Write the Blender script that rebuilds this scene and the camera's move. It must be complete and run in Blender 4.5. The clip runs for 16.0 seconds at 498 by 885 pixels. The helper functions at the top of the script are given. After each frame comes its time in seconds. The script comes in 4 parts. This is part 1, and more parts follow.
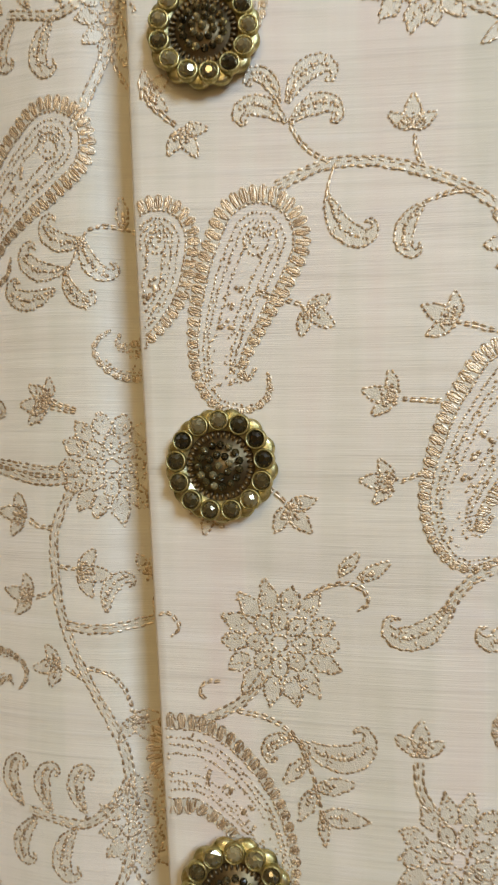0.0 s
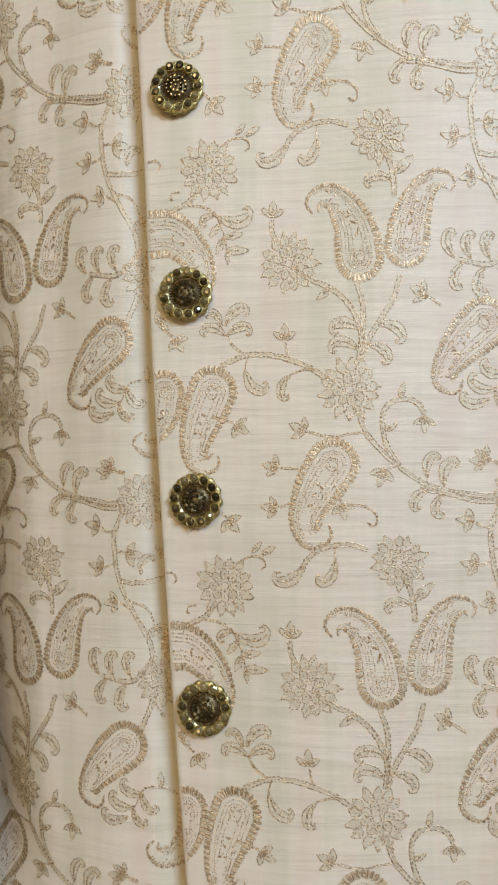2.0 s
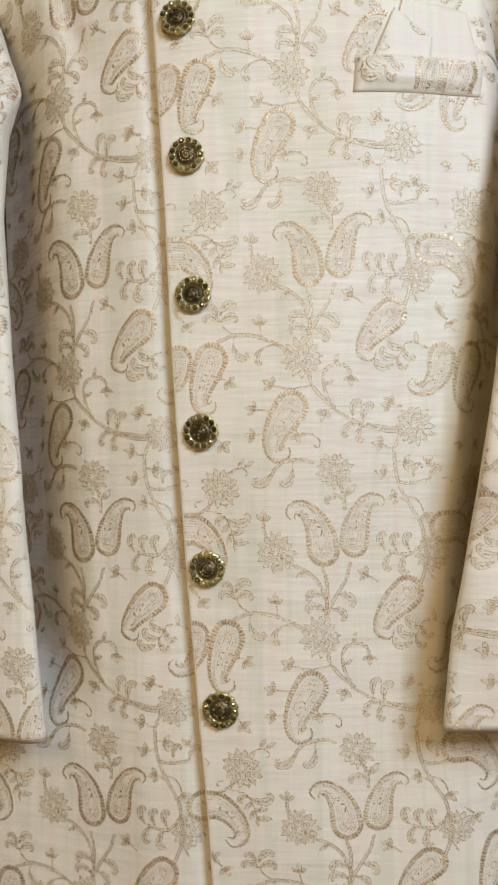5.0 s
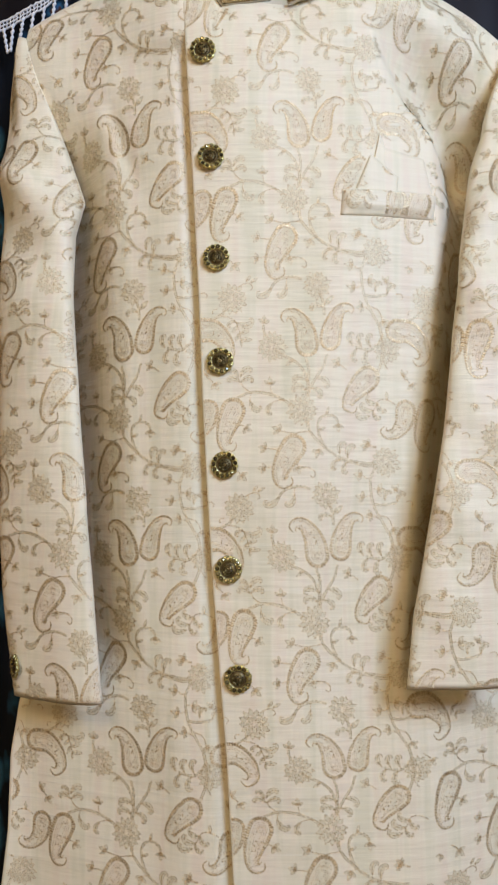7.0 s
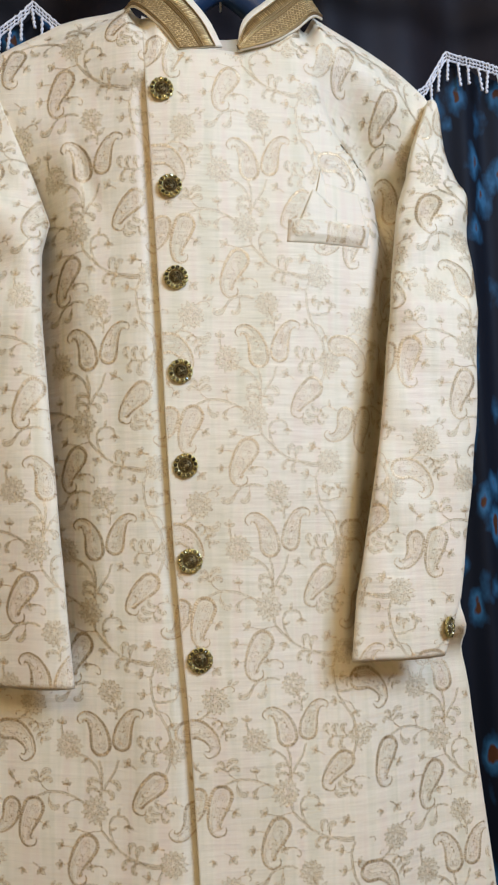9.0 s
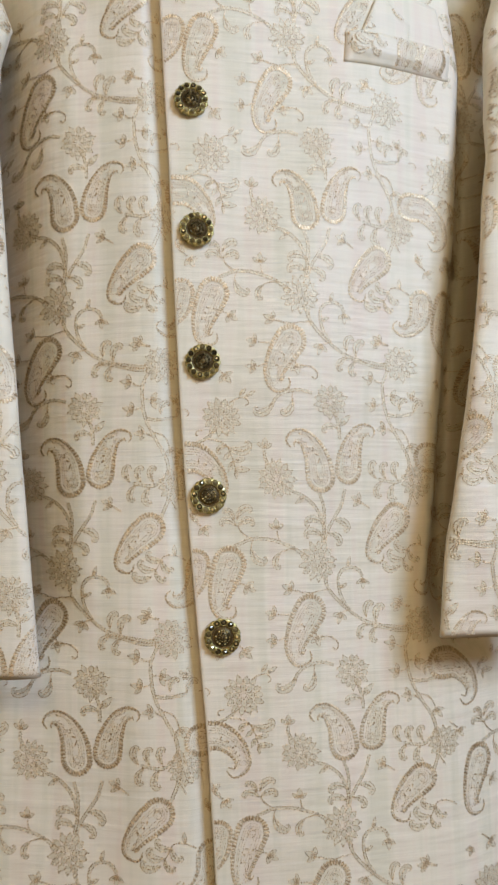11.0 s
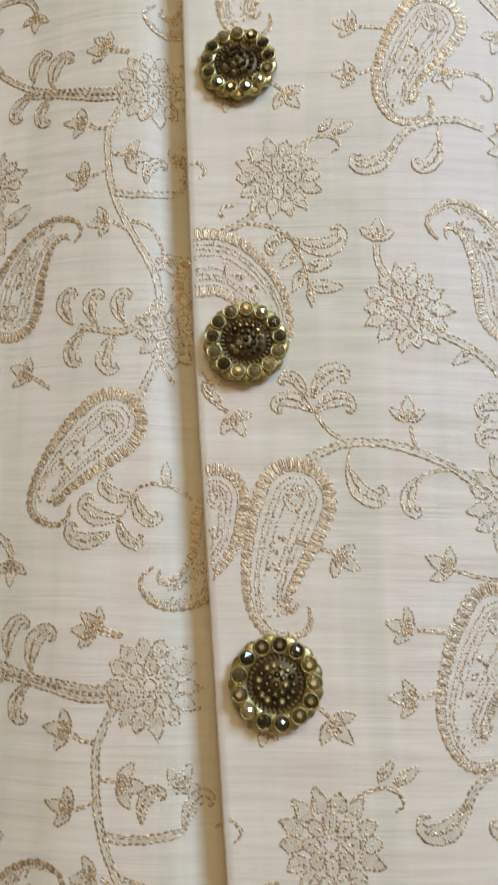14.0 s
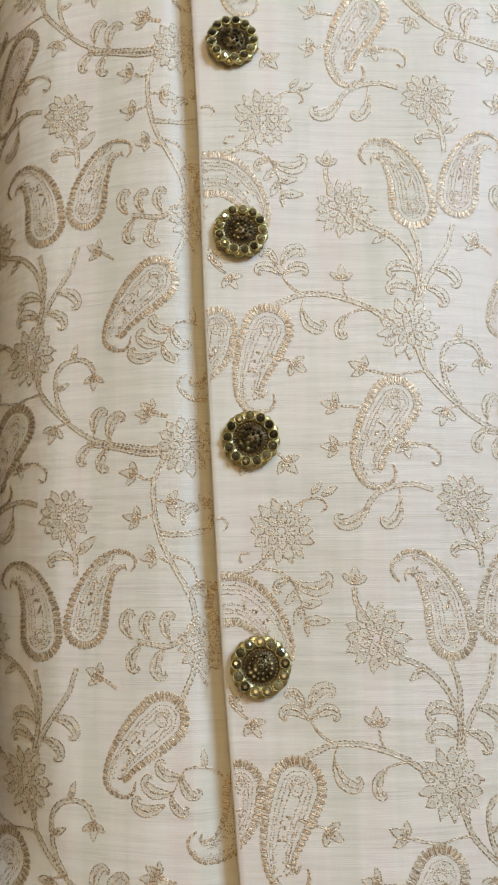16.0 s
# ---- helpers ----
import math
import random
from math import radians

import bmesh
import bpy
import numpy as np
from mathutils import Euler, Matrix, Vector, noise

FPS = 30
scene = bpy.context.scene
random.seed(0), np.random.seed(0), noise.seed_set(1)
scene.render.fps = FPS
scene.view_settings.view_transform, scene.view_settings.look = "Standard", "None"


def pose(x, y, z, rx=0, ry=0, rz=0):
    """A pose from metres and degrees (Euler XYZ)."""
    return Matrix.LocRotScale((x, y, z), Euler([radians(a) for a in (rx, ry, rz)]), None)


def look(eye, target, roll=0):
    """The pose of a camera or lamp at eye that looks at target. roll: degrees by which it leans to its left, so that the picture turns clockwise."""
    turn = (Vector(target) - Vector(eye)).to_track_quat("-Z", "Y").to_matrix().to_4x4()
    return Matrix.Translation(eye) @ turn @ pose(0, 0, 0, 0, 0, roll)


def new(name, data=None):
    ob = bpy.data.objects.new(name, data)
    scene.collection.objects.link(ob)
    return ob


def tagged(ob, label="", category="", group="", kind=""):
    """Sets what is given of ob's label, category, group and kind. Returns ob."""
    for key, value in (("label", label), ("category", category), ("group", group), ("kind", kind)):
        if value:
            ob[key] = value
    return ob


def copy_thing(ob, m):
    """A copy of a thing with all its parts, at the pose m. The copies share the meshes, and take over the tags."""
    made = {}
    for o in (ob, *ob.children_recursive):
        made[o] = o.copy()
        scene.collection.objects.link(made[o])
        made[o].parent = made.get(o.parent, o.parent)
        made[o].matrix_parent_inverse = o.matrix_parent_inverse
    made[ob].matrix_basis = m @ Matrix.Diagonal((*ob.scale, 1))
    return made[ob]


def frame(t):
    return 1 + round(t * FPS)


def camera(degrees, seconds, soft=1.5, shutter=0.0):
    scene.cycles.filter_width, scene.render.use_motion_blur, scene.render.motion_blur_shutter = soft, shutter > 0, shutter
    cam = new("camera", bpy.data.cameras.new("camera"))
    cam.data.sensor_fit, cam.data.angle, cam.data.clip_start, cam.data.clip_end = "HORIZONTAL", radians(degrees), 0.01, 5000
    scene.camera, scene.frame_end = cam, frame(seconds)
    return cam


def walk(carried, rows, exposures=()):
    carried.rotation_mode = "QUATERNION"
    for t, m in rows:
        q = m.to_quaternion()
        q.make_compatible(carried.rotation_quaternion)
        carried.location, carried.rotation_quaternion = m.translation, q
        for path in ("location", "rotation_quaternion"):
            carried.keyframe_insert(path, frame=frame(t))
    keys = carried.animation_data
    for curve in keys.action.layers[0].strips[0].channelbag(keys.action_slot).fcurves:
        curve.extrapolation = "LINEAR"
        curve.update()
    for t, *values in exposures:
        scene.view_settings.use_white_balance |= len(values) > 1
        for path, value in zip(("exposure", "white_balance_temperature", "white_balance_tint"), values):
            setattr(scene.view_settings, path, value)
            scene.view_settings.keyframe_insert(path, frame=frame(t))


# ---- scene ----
cam = camera(36.5, 16.0, soft=2.1, shutter=0.2)
PATH = [
    (0, (0.017, 0.0, 1.25), (-0.191, 1.989, 1.259), 0.1),
    (0.5, (0.028, -0.047, 1.253), (-0.191, 1.941, 1.274), -0.3),
    (1, (0.046, -0.095, 1.26), (-0.199, 1.889, 1.303), -0.6),
    (1.5, (0.05, -0.138, 1.263), (-0.201, 1.845, 1.321), -0.5),
    (2, (0.061, -0.176, 1.261), (-0.187, 1.807, 1.324), -0.5),
    (2.5, (0.065, -0.206, 1.26), (-0.14, 1.783, 1.308), -0.9),
    (3, (0.071, -0.229, 1.262), (-0.135, 1.759, 1.313), -0.7),
    (3.5, (0.075, -0.265, 1.252), (-0.134, 1.723, 1.296), -0.5),
    (4, (0.079, -0.295, 1.247), (-0.135, 1.694, 1.266), -0.4),
    (4.2, (0.078, -0.3, 1.243), (-0.146, 1.687, 1.254), -0.4),
    (6.3, (0.056, -0.463, 1.222), (-0.037, 1.533, 1.315), -1.2),
    (6.5, (0.049, -0.475, 1.221), (-0.048, 1.52, 1.325), -0.9),
    (7, (0.045, -0.518, 1.219), (-0.04, 1.475, 1.356), -0.2),
    (7.5, (0.039, -0.55, 1.212), (-0.019, 1.442, 1.373), -0.1),
    (8, (0.035, -0.582, 1.213), (0.028, 1.408, 1.413), -0.3),
    (8.2, (0.033, -0.594, 1.21), (0.054, 1.395, 1.423), -0.5),
    (10.3, (-0.064, -0.49, 1.198), (0.245, 1.485, 1.276), -1.2),
    (10.5, (-0.053, -0.453, 1.181), (0.232, 1.525, 1.263), -1.2),
    (11, (-0.041, -0.358, 1.141), (0.211, 1.618, 1.321), -0.7),
    (11.5, (-0.008, -0.232, 1.092), (0.221, 1.735, 1.375), 0.3),
    (12, (-0.006, -0.133, 1.037), (0.144, 1.825, 1.416), 0.4),
    (12.5, (0.006, -0.064, 1.013), (0.1, 1.891, 1.424), 0.0),
    (13, (0.007, -0.047, 1.017), (0.072, 1.905, 1.444), -0.1),
    (13.5, (0.005, -0.042, 1.04), (0.03, 1.914, 1.459), 0.3),
    (14, (-0.007, -0.046, 1.075), (0.04, 1.907, 1.506), 0.4),
    (14.5, (-0.014, -0.062, 1.115), (0.013, 1.886, 1.566), 0.3),
    (15, (-0.018, -0.098, 1.153), (0.016, 1.854, 1.587), 0.2),
    (15.5, (-0.016, -0.144, 1.182), (0.025, 1.816, 1.577), -0.1),
    (16, (-0.016, -0.154, 1.186), (0.039, 1.813, 1.546), -0.4),
]
walk(cam, [(t, look(eye, target, roll)) for t, eye, target, roll in PATH],
     [(0, 0.0, 6500, 10), (1, 0.0, 6500, 10), (2.5, 0.05, 6500, 10), (4, 0.15, 6500, 10), (6.5, 0.15, 6500, 10), (8, 0.22, 6450, 10), (10.5, 0.17, 6300, 10), (11.5, 0.11, 6150, 10), (12.5, 0.08, 6050, 10), (14, 0.08, 6050, 10), (16, 0.1, 6100, 10)])


# ---- light: a closed shop room with a cool key and two added warm fills ----
world = bpy.data.worlds.new("shop_air")
scene.world = world
world.use_nodes = True
world.node_tree.nodes["Background"].inputs[0].default_value = (1.0, 0.62, 0.26, 1)
world.node_tree.nodes["Background"].inputs[1].default_value = 0.12


def area_lamp(name, eye, target, sx, sy, power, colour):
    data = bpy.data.lights.new(name, "AREA")
    data.shape, data.size, data.size_y, data.energy, data.color = "RECTANGLE", sx, sy, power, colour
    ob = new(name, data)
    ob.matrix_world = look(eye, target)
    return ob


area_lamp("ceiling_panel_lamp", (1.05, -1.45, 2.2), (0.0, 0.17, 1.1), 0.7, 0.7, 40, (0.515, 0.685, 1.0))
# added warm fill, no known source: ochre in the hollows, brighter chest threads
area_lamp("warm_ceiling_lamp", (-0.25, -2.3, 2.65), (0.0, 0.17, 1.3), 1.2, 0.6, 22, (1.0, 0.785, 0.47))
# added frontal fill before a plain wall; warms whatever the key misses
area_lamp("warm_shop_front_lamp", (0.1, -2.8, 1.1), (0.0, 0.17, 0.95), 1.4, 1.2, 10, (1.0, 0.75, 0.42))


# ---- materials ----
def material(name, rough=0.6, metal=0.0, colour=(0.5, 0.5, 0.5)):
    m = bpy.data.materials.new(name)
    m.use_nodes = True
    b = m.node_tree.nodes["Principled BSDF"]
    b.inputs["Base Color"].default_value = (*colour, 1)
    b.inputs["Roughness"].default_value = rough
    b.inputs["Metallic"].default_value = metal
    return m, m.node_tree, b


def node(tree, kind, links=(), **props):
    n = tree.nodes.new(kind)
    for key, value in props.items():
        n.inputs[key.replace("_", " ")].default_value = value
    for a, b in links:
        tree.links.new(a, n.inputs[b])
    return n


def scaled(tree, sx, sy, sz):
    tc = tree.nodes.new("ShaderNodeTexCoord")
    mp = tree.nodes.new("ShaderNodeMapping")
    mp.inputs["Scale"].default_value = (sx, sy, sz)
    tree.links.new(tc.outputs["Object"], mp.inputs["Vector"])
    return mp.outputs["Vector"]


def ramp(tree, fac, *stops):
    r = tree.nodes.new("ShaderNodeValToRGB")
    tree.links.new(fac, r.inputs["Fac"])
    e = r.color_ramp.elements
    while len(e) < len(stops):
        e.new(0.5)
    for k, (at, c) in zip(e, stops):
        k.position, k.color = at, (*c, 1) if len(c) == 3 else (c[0], c[0], c[0], 1)
    return r.outputs["Color"]


def mixed(tree, kind, fac, a, b):
    n = tree.nodes.new("ShaderNodeMix")
    n.data_type, n.blend_type = "RGBA", kind
    if isinstance(fac, float):
        n.inputs["Factor"].default_value = fac
    else:
        tree.links.new(fac, n.inputs["Factor"])
    for value, slot in ((a, "A"), (b, "B")):
        sock = [s for s in n.inputs if s.name == slot and s.type == "RGBA"][0]
        if isinstance(value, tuple):
            sock.default_value = (*value, 1)
        else:
            tree.links.new(value, sock)
    return [s for s in n.outputs if s.type == "RGBA"][0]


def silk(name, colour, slub):
    """Raw silk: long weft slubs, a fine warp, cloudy tone."""
    m, t, b = material(name, 0.52)
    b.inputs["Sheen Weight"].default_value = 0.15
    b.inputs["Specular IOR Level"].default_value = 0.35
    weft = node(t, "ShaderNodeTexNoise", [(scaled(t, 14, 14, 950), "Vector")], Scale=1.0, Detail=3.0, Roughness=0.6)
    fine = node(t, "ShaderNodeTexNoise", [(scaled(t, 60, 60, 3200), "Vector")], Scale=1.0, Detail=2.0, Roughness=0.6)
    warp = node(t, "ShaderNodeTexNoise", [(scaled(t, 2600, 60, 40), "Vector")], Scale=1.0, Detail=2.0, Roughness=0.6)
    cloud = node(t, "ShaderNodeTexNoise", [(scaled(t, 7, 7, 9), "Vector")], Scale=1.0, Detail=4.0, Roughness=0.6)
    thick = node(t, "ShaderNodeTexNoise", [(scaled(t, 11, 11, 330), "Vector")], Scale=1.0, Detail=3.0, Roughness=0.65)
    streak = ramp(t, thick.outputs["Fac"], (0.56, (0.0,)), (0.74, (1.0,)))
    c = mixed(t, "MIX", cloud.outputs["Fac"], tuple(v * 0.93 for v in colour), tuple(min(1, v * 1.05) for v in colour))
    c = mixed(t, "MULTIPLY", 0.20, c, ramp(t, weft.outputs["Fac"], (0.3, (0.86, 0.84, 0.80)), (0.62, (1.0, 1.0, 1.0))))
    c = mixed(t, "MULTIPLY", streak, c, slub)
    pale = node(t, "ShaderNodeTexNoise", [(scaled(t, 8, 8, 240), "Vector")], Scale=1.0, Detail=3.0, Roughness=0.7)
    c = mixed(t, "SCREEN", ramp(t, pale.outputs["Fac"], (0.60, (0.0,)), (0.76, (1.0,))), c, (0.11, 0.11, 0.115))
    c = mixed(t, "MULTIPLY", 0.05, c, ramp(t, warp.outputs["Fac"], (0.3, (0.82, 0.80, 0.76)), (0.6, (1.0, 1.0, 1.0))))
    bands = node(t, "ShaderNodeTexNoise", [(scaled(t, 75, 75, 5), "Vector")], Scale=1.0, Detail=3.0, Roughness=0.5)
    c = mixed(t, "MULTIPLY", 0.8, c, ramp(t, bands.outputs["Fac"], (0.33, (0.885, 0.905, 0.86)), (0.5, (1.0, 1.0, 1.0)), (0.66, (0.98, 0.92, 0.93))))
    plaid = node(t, "ShaderNodeTexNoise", [(scaled(t, 5, 5, 48), "Vector")], Scale=1.0, Detail=3.0, Roughness=0.5)
    c = mixed(t, "MULTIPLY", 0.45, c, ramp(t, plaid.outputs["Fac"], (0.34, (0.92, 0.92, 0.90)), (0.5, (1.0, 1.0, 1.0)), (0.66, (0.96, 0.95, 0.975))))
    t.links.new(c, b.inputs["Base Color"])
    h1 = node(t, "ShaderNodeMath", [(weft.outputs["Fac"], 0), (fine.outputs["Fac"], 1)])
    h2 = node(t, "ShaderNodeMath", [(h1.outputs[0], 0), (pale.outputs["Fac"], 1)])
    h3 = node(t, "ShaderNodeMath", [(h2.outputs[0], 0), (streak, 1)])
    bump = node(t, "ShaderNodeBump", [(h3.outputs[0], "Height")], Strength=0.22, Distance=0.0003)
    ripple = node(t, "ShaderNodeTexNoise", [(scaled(t, 16, 16, 95), "Vector")], Scale=1.0, Detail=2.0, Roughness=0.5)
    bump = node(t, "ShaderNodeBump", [(ripple.outputs["Fac"], "Height"), (bump.outputs["Normal"], "Normal")], Strength=0.45, Distance=0.0026)
    t.links.new(bump.outputs["Normal"], b.inputs["Normal"])
    return m


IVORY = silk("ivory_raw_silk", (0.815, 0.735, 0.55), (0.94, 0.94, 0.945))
LINING = silk("cream_lining", (0.72, 0.65, 0.50), (0.95, 0.94, 0.9))


def thread(name, dark, light, metal, rough):
    m, t, b = material(name, rough, metal)
    geo = t.nodes.new("ShaderNodeNewGeometry")
    c = ramp(t, geo.outputs["Random Per Island"], (0.0, dark), (0.55, tuple((a + d) / 2 for a, d in zip(dark, light))), (1.0, light))
    t.links.new(c, b.inputs["Base Color"])
    tw = node(t, "ShaderNodeTexNoise", [(scaled(t, 3500, 3500, 3500), "Vector")], Scale=1.0, Detail=1.0)
    bump = node(t, "ShaderNodeBump", [(tw.outputs["Fac"], "Height")], Strength=0.5, Distance=0.0002)
    t.links.new(bump.outputs["Normal"], b.inputs["Normal"])
    return m


ZARI = thread("champagne_zari_thread", (0.38, 0.26, 0.135), (0.86, 0.70, 0.45), 0.65, 0.42)
ZARI_PALE = thread("pale_zari_fill", (0.65, 0.575, 0.395), (0.75, 0.68, 0.49), 0.10, 0.5)
GOLD = thread("gold_zardozi_thread", (0.30, 0.19, 0.07), (0.72, 0.53, 0.25), 0.75, 0.33)


def brass():
    m, t, b = material("antique_brass", 0.34, 1.0)
    n = node(t, "ShaderNodeTexNoise", [(scaled(t, 420, 420, 420), "Vector")], Scale=1.0, Detail=4.0, Roughness=0.65)
    t.links.new(ramp(t, n.outputs["Fac"], (0.30, (0.12, 0.095, 0.025)), (0.48, (0.48, 0.40, 0.15)), (0.72, (0.86, 0.77, 0.44))), b.inputs["Base Color"])
    t.links.new(ramp(t, n.outputs["Fac"], (0.3, (0.6,)), (0.7, (0.25,))), b.inputs["Roughness"])
    bump = node(t, "ShaderNodeBump", [(n.outputs["Fac"], "Height")], Strength=0.4, Distance=0.0003)
    t.links.new(bump.outputs["Normal"], b.inputs["Normal"])
    return m


BRASS = brass()
BRONZE, _, _ = material("dark_oxidised_brass", 0.45, 1.0, (0.17, 0.125, 0.06))
STONE, _t, _b = material("smoky_topaz_glass", 0.07, 0.6, (0.3, 0.2, 0.08))
_b.inputs["Coat Weight"].default_value = 1.0
_b.inputs["Coat Roughness"].default_value = 0.03
_info = _t.nodes.new("ShaderNodeObjectInfo")
_t.links.new(ramp(_t, _info.outputs["Random"], (0.0, (0.03, 0.023, 0.008)), (0.6, (0.13, 0.10, 0.035)), (1.0, (0.56, 0.47, 0.22))), _b.inputs["Base Color"])


def cloth(name, a, b2, rough, scale, sheen=0.2):
    m, t, b = material(name, rough)
    b.inputs["Sheen Weight"].default_value = sheen
    n = node(t, "ShaderNodeTexNoise", [(scaled(t, *scale), "Vector")], Scale=1.0, Detail=4.0, Roughness=0.6)
    w = node(t, "ShaderNodeTexNoise", [(scaled(t, 1500, 1500, 1500), "Vector")], Scale=1.0, Detail=1.0)
    t.links.new(ramp(t, n.outputs["Fac"], (0.35, a), (0.7, b2)), b.inputs["Base Color"])
    bump = node(t, "ShaderNodeBump", [(w.outputs["Fac"], "Height")], Strength=0.3, Distance=0.0004)
    t.links.new(bump.outputs["Normal"], b.inputs["Normal"])
    return m


BLACK = cloth("black_satin", (0.006, 0.005, 0.007), (0.014, 0.011, 0.014), 0.5, (9, 9, 3), 0.0)
BLACK.node_tree.nodes["Principled BSDF"].inputs["Specular IOR Level"].default_value = 0.15
WHITE = cloth("white_crochet_cotton", (0.62, 0.62, 0.64), (0.80, 0.80, 0.80), 0.8, (200, 200, 200))
PLASTIC, _, _ = material("navy_plastic", 0.38, 0.0, (0.012, 0.035, 0.085))
# wall ochre and floor brown are picked to bounce warm light into shade
WALL = cloth("warm_bounce_wall", (0.50, 0.34, 0.16), (0.56, 0.39, 0.20), 0.7, (2, 2, 2), 0.0)
CEIL = cloth("ceiling_paint", (0.76, 0.73, 0.66), (0.80, 0.77, 0.70), 0.85, (2, 2, 2), 0.0)
FLOOR = cloth("warm_bounce_floor", (0.16, 0.11, 0.07), (0.22, 0.16, 0.10), 0.4, (3, 3, 3), 0.0)


def ikat():
    m, t, b = material("blue_printed_silk", 0.6)
    b.inputs["Specular IOR Level"].default_value = 0.12
    v = t.nodes.new("ShaderNodeTexVoronoi")
    v.inputs["Scale"].default_value = 1.0
    wob = node(t, "ShaderNodeTexNoise", [(scaled(t, 40, 40, 25), "Vector")], Scale=1.0, Detail=3.0)
    s = mixed(t, "ADD", 0.9, scaled(t, 34, 34, 17), wob.outputs["Color"])
    t.links.new(s, v.inputs["Vector"])
    c = ramp(t, v.outputs["Distance"], (0.14, (0.07, 0.026, 0.010)), (0.22, (0.030, 0.110, 0.200)), (0.36, (0.012, 0.045, 0.085)), (0.50, (0.005, 0.007, 0.012)))
    t.links.new(c, b.inputs["Base Color"])
    return m


BLUE = ikat()


# ---- helpers for meshes ----
def part(name, bm, mat, parent=None, label="", smooth=True):
    me = bpy.data.meshes.new(name)
    bm.to_mesh(me)
    bm.free()
    return hold(name, me, mat, parent, label, smooth)


def hold(name, me, mat, parent=None, label="", smooth=True):
    if mat and not me.materials:
        me.materials.append(mat)
    if smooth:
        me.polygons.foreach_set("use_smooth", [True] * len(me.polygons))
    ob = new(name, me)
    if parent:
        ob.parent = parent
    if label:
        ob["label"] = label
    return ob


def smooth_step(a, b, v):
    k = np.clip((v - a) / (b - a), 0, 1)
    return k * k * (3 - 2 * k)


def sheet(points, thick=0.0, away=None, closed=False):
    """A bmesh from a grid of points (rows x columns x 3); with a thickness it gets a back and rims. away: the way of the back."""
    rows, cols, _ = points.shape
    bm = bmesh.new()
    front = [[bm.verts.new(p) for p in row] for row in points]
    layers = [front]
    if thick:
        layers.append([[bm.verts.new(p + np.array(away) * thick) for p in row] for row in points])
    span = cols if closed else cols - 1
    for n, g in enumerate(layers):
        for r in range(rows - 1):
            for c in range(span):
                q = (g[r][c], g[r][(c + 1) % cols], g[r + 1][(c + 1) % cols], g[r + 1][c])
                bm.faces.new(q if n == 0 else q[::-1])
    if thick:
        f, k = layers
        for r in range(rows - 1):
            bm.faces.new((f[r + 1][0], k[r + 1][0], k[r][0], f[r][0]))
            bm.faces.new((f[r][-1], k[r][-1], k[r + 1][-1], f[r + 1][-1]))
        for c in range(cols - 1):
            bm.faces.new((f[0][c], k[0][c], k[0][c + 1], f[0][c + 1]))
            bm.faces.new((f[-1][c + 1], k[-1][c + 1], k[-1][c], f[-1][c]))
    bmesh.ops.recalc_face_normals(bm, faces=bm.faces)
    return bm


def tube(points, radius, sides=6):
    """A round cord along points; radius: one value or one for each point."""
    p = np.array(points, float)
    rad = np.broadcast_to(np.asarray(radius, float), (len(p),))
    tan = np.gradient(p, axis=0)
    tan /= np.linalg.norm(tan, axis=1)[:, None] + 1e-12
    ref = np.array([0.0, 1.0, 0.0]) if abs(tan[:, 1]).mean() < 0.8 else np.array([1.0, 0, 0])
    a = np.cross(tan, ref)
    a /= np.linalg.norm(a, axis=1)[:, None] + 1e-12
    b = np.cross(tan, a)
    ang = np.arange(sides) * 2 * np.pi / sides
    grid = p[:, None] + rad[:, None, None] * (a[:, None] * np.cos(ang)[None, :, None] + b[:, None] * np.sin(ang)[None, :, None])
    bm = sheet(grid, closed=True)
    bm.verts.ensure_lookup_table()
    n = len(p)
    bm.faces.new([bm.verts[i] for i in range(sides)])
    bm.faces.new([bm.verts[(n - 1) * sides + i] for i in range(sides)])
    bmesh.ops.recalc_face_normals(bm, faces=bm.faces)
    return bm


def spline(pts, n=12):
    """Catmull-Rom through 2D or 3D points."""
    p = np.array(pts, float)
    p = np.vstack([2 * p[0] - p[1], p, 2 * p[-1] - p[-2]])
    res = []
    for i in range(1, len(p) - 2):
        for k in range(n):
            s = k / n
            res.append(0.5 * (2 * p[i] + (p[i + 1] - p[i - 1]) * s + (2 * p[i - 1] - 5 * p[i] + 4 * p[i + 1] - p[i + 2]) * s * s
                              + (3 * p[i] - p[i - 1] - 3 * p[i + 1] + p[i + 2]) * s ** 3))
    res.append(p[-2])
    return np.array(res)


# ---- added room, out of view, closes the place; ochre walls bounce warm light ----
def slab(name, lo, hi, mat, label):
    bm = bmesh.new()
    bmesh.ops.create_cube(bm, size=1)
    for v in bm.verts:
        v.co = Vector([l + (h - l) * (c + 0.5) for l, h, c in zip(lo, hi, v.co)])
    return tagged(part(name, bm, mat, smooth=False), label, name.split("_")[0], kind="structure")


slab("floor", (-2.2, -3.0, -0.1), (2.2, 0.9, 0.0), FLOOR, "plain brown floor added out of view")
slab("ceiling", (-2.2, -3.0, 2.75), (2.2, 0.9, 2.85), CEIL, "plain off-white shop ceiling")
slab("wall_back", (-2.2, 0.9, 0.0), (2.2, 1.0, 2.75), WALL, "plain ochre wall added out of view for warm bounce")
slab("wall_front", (-2.2, -3.1, 0.0), (2.2, -3.0, 2.75), WALL, "plain ochre wall added out of view for warm bounce")
slab("wall_west", (-2.3, -3.0, 0.0), (-2.2, 0.9, 2.75), WALL, "plain ochre wall added out of view for warm bounce")
slab("wall_east", (2.2, -3.0, 0.0), (2.3, 0.9, 2.75), WALL, "plain ochre wall added out of view for warm bounce")


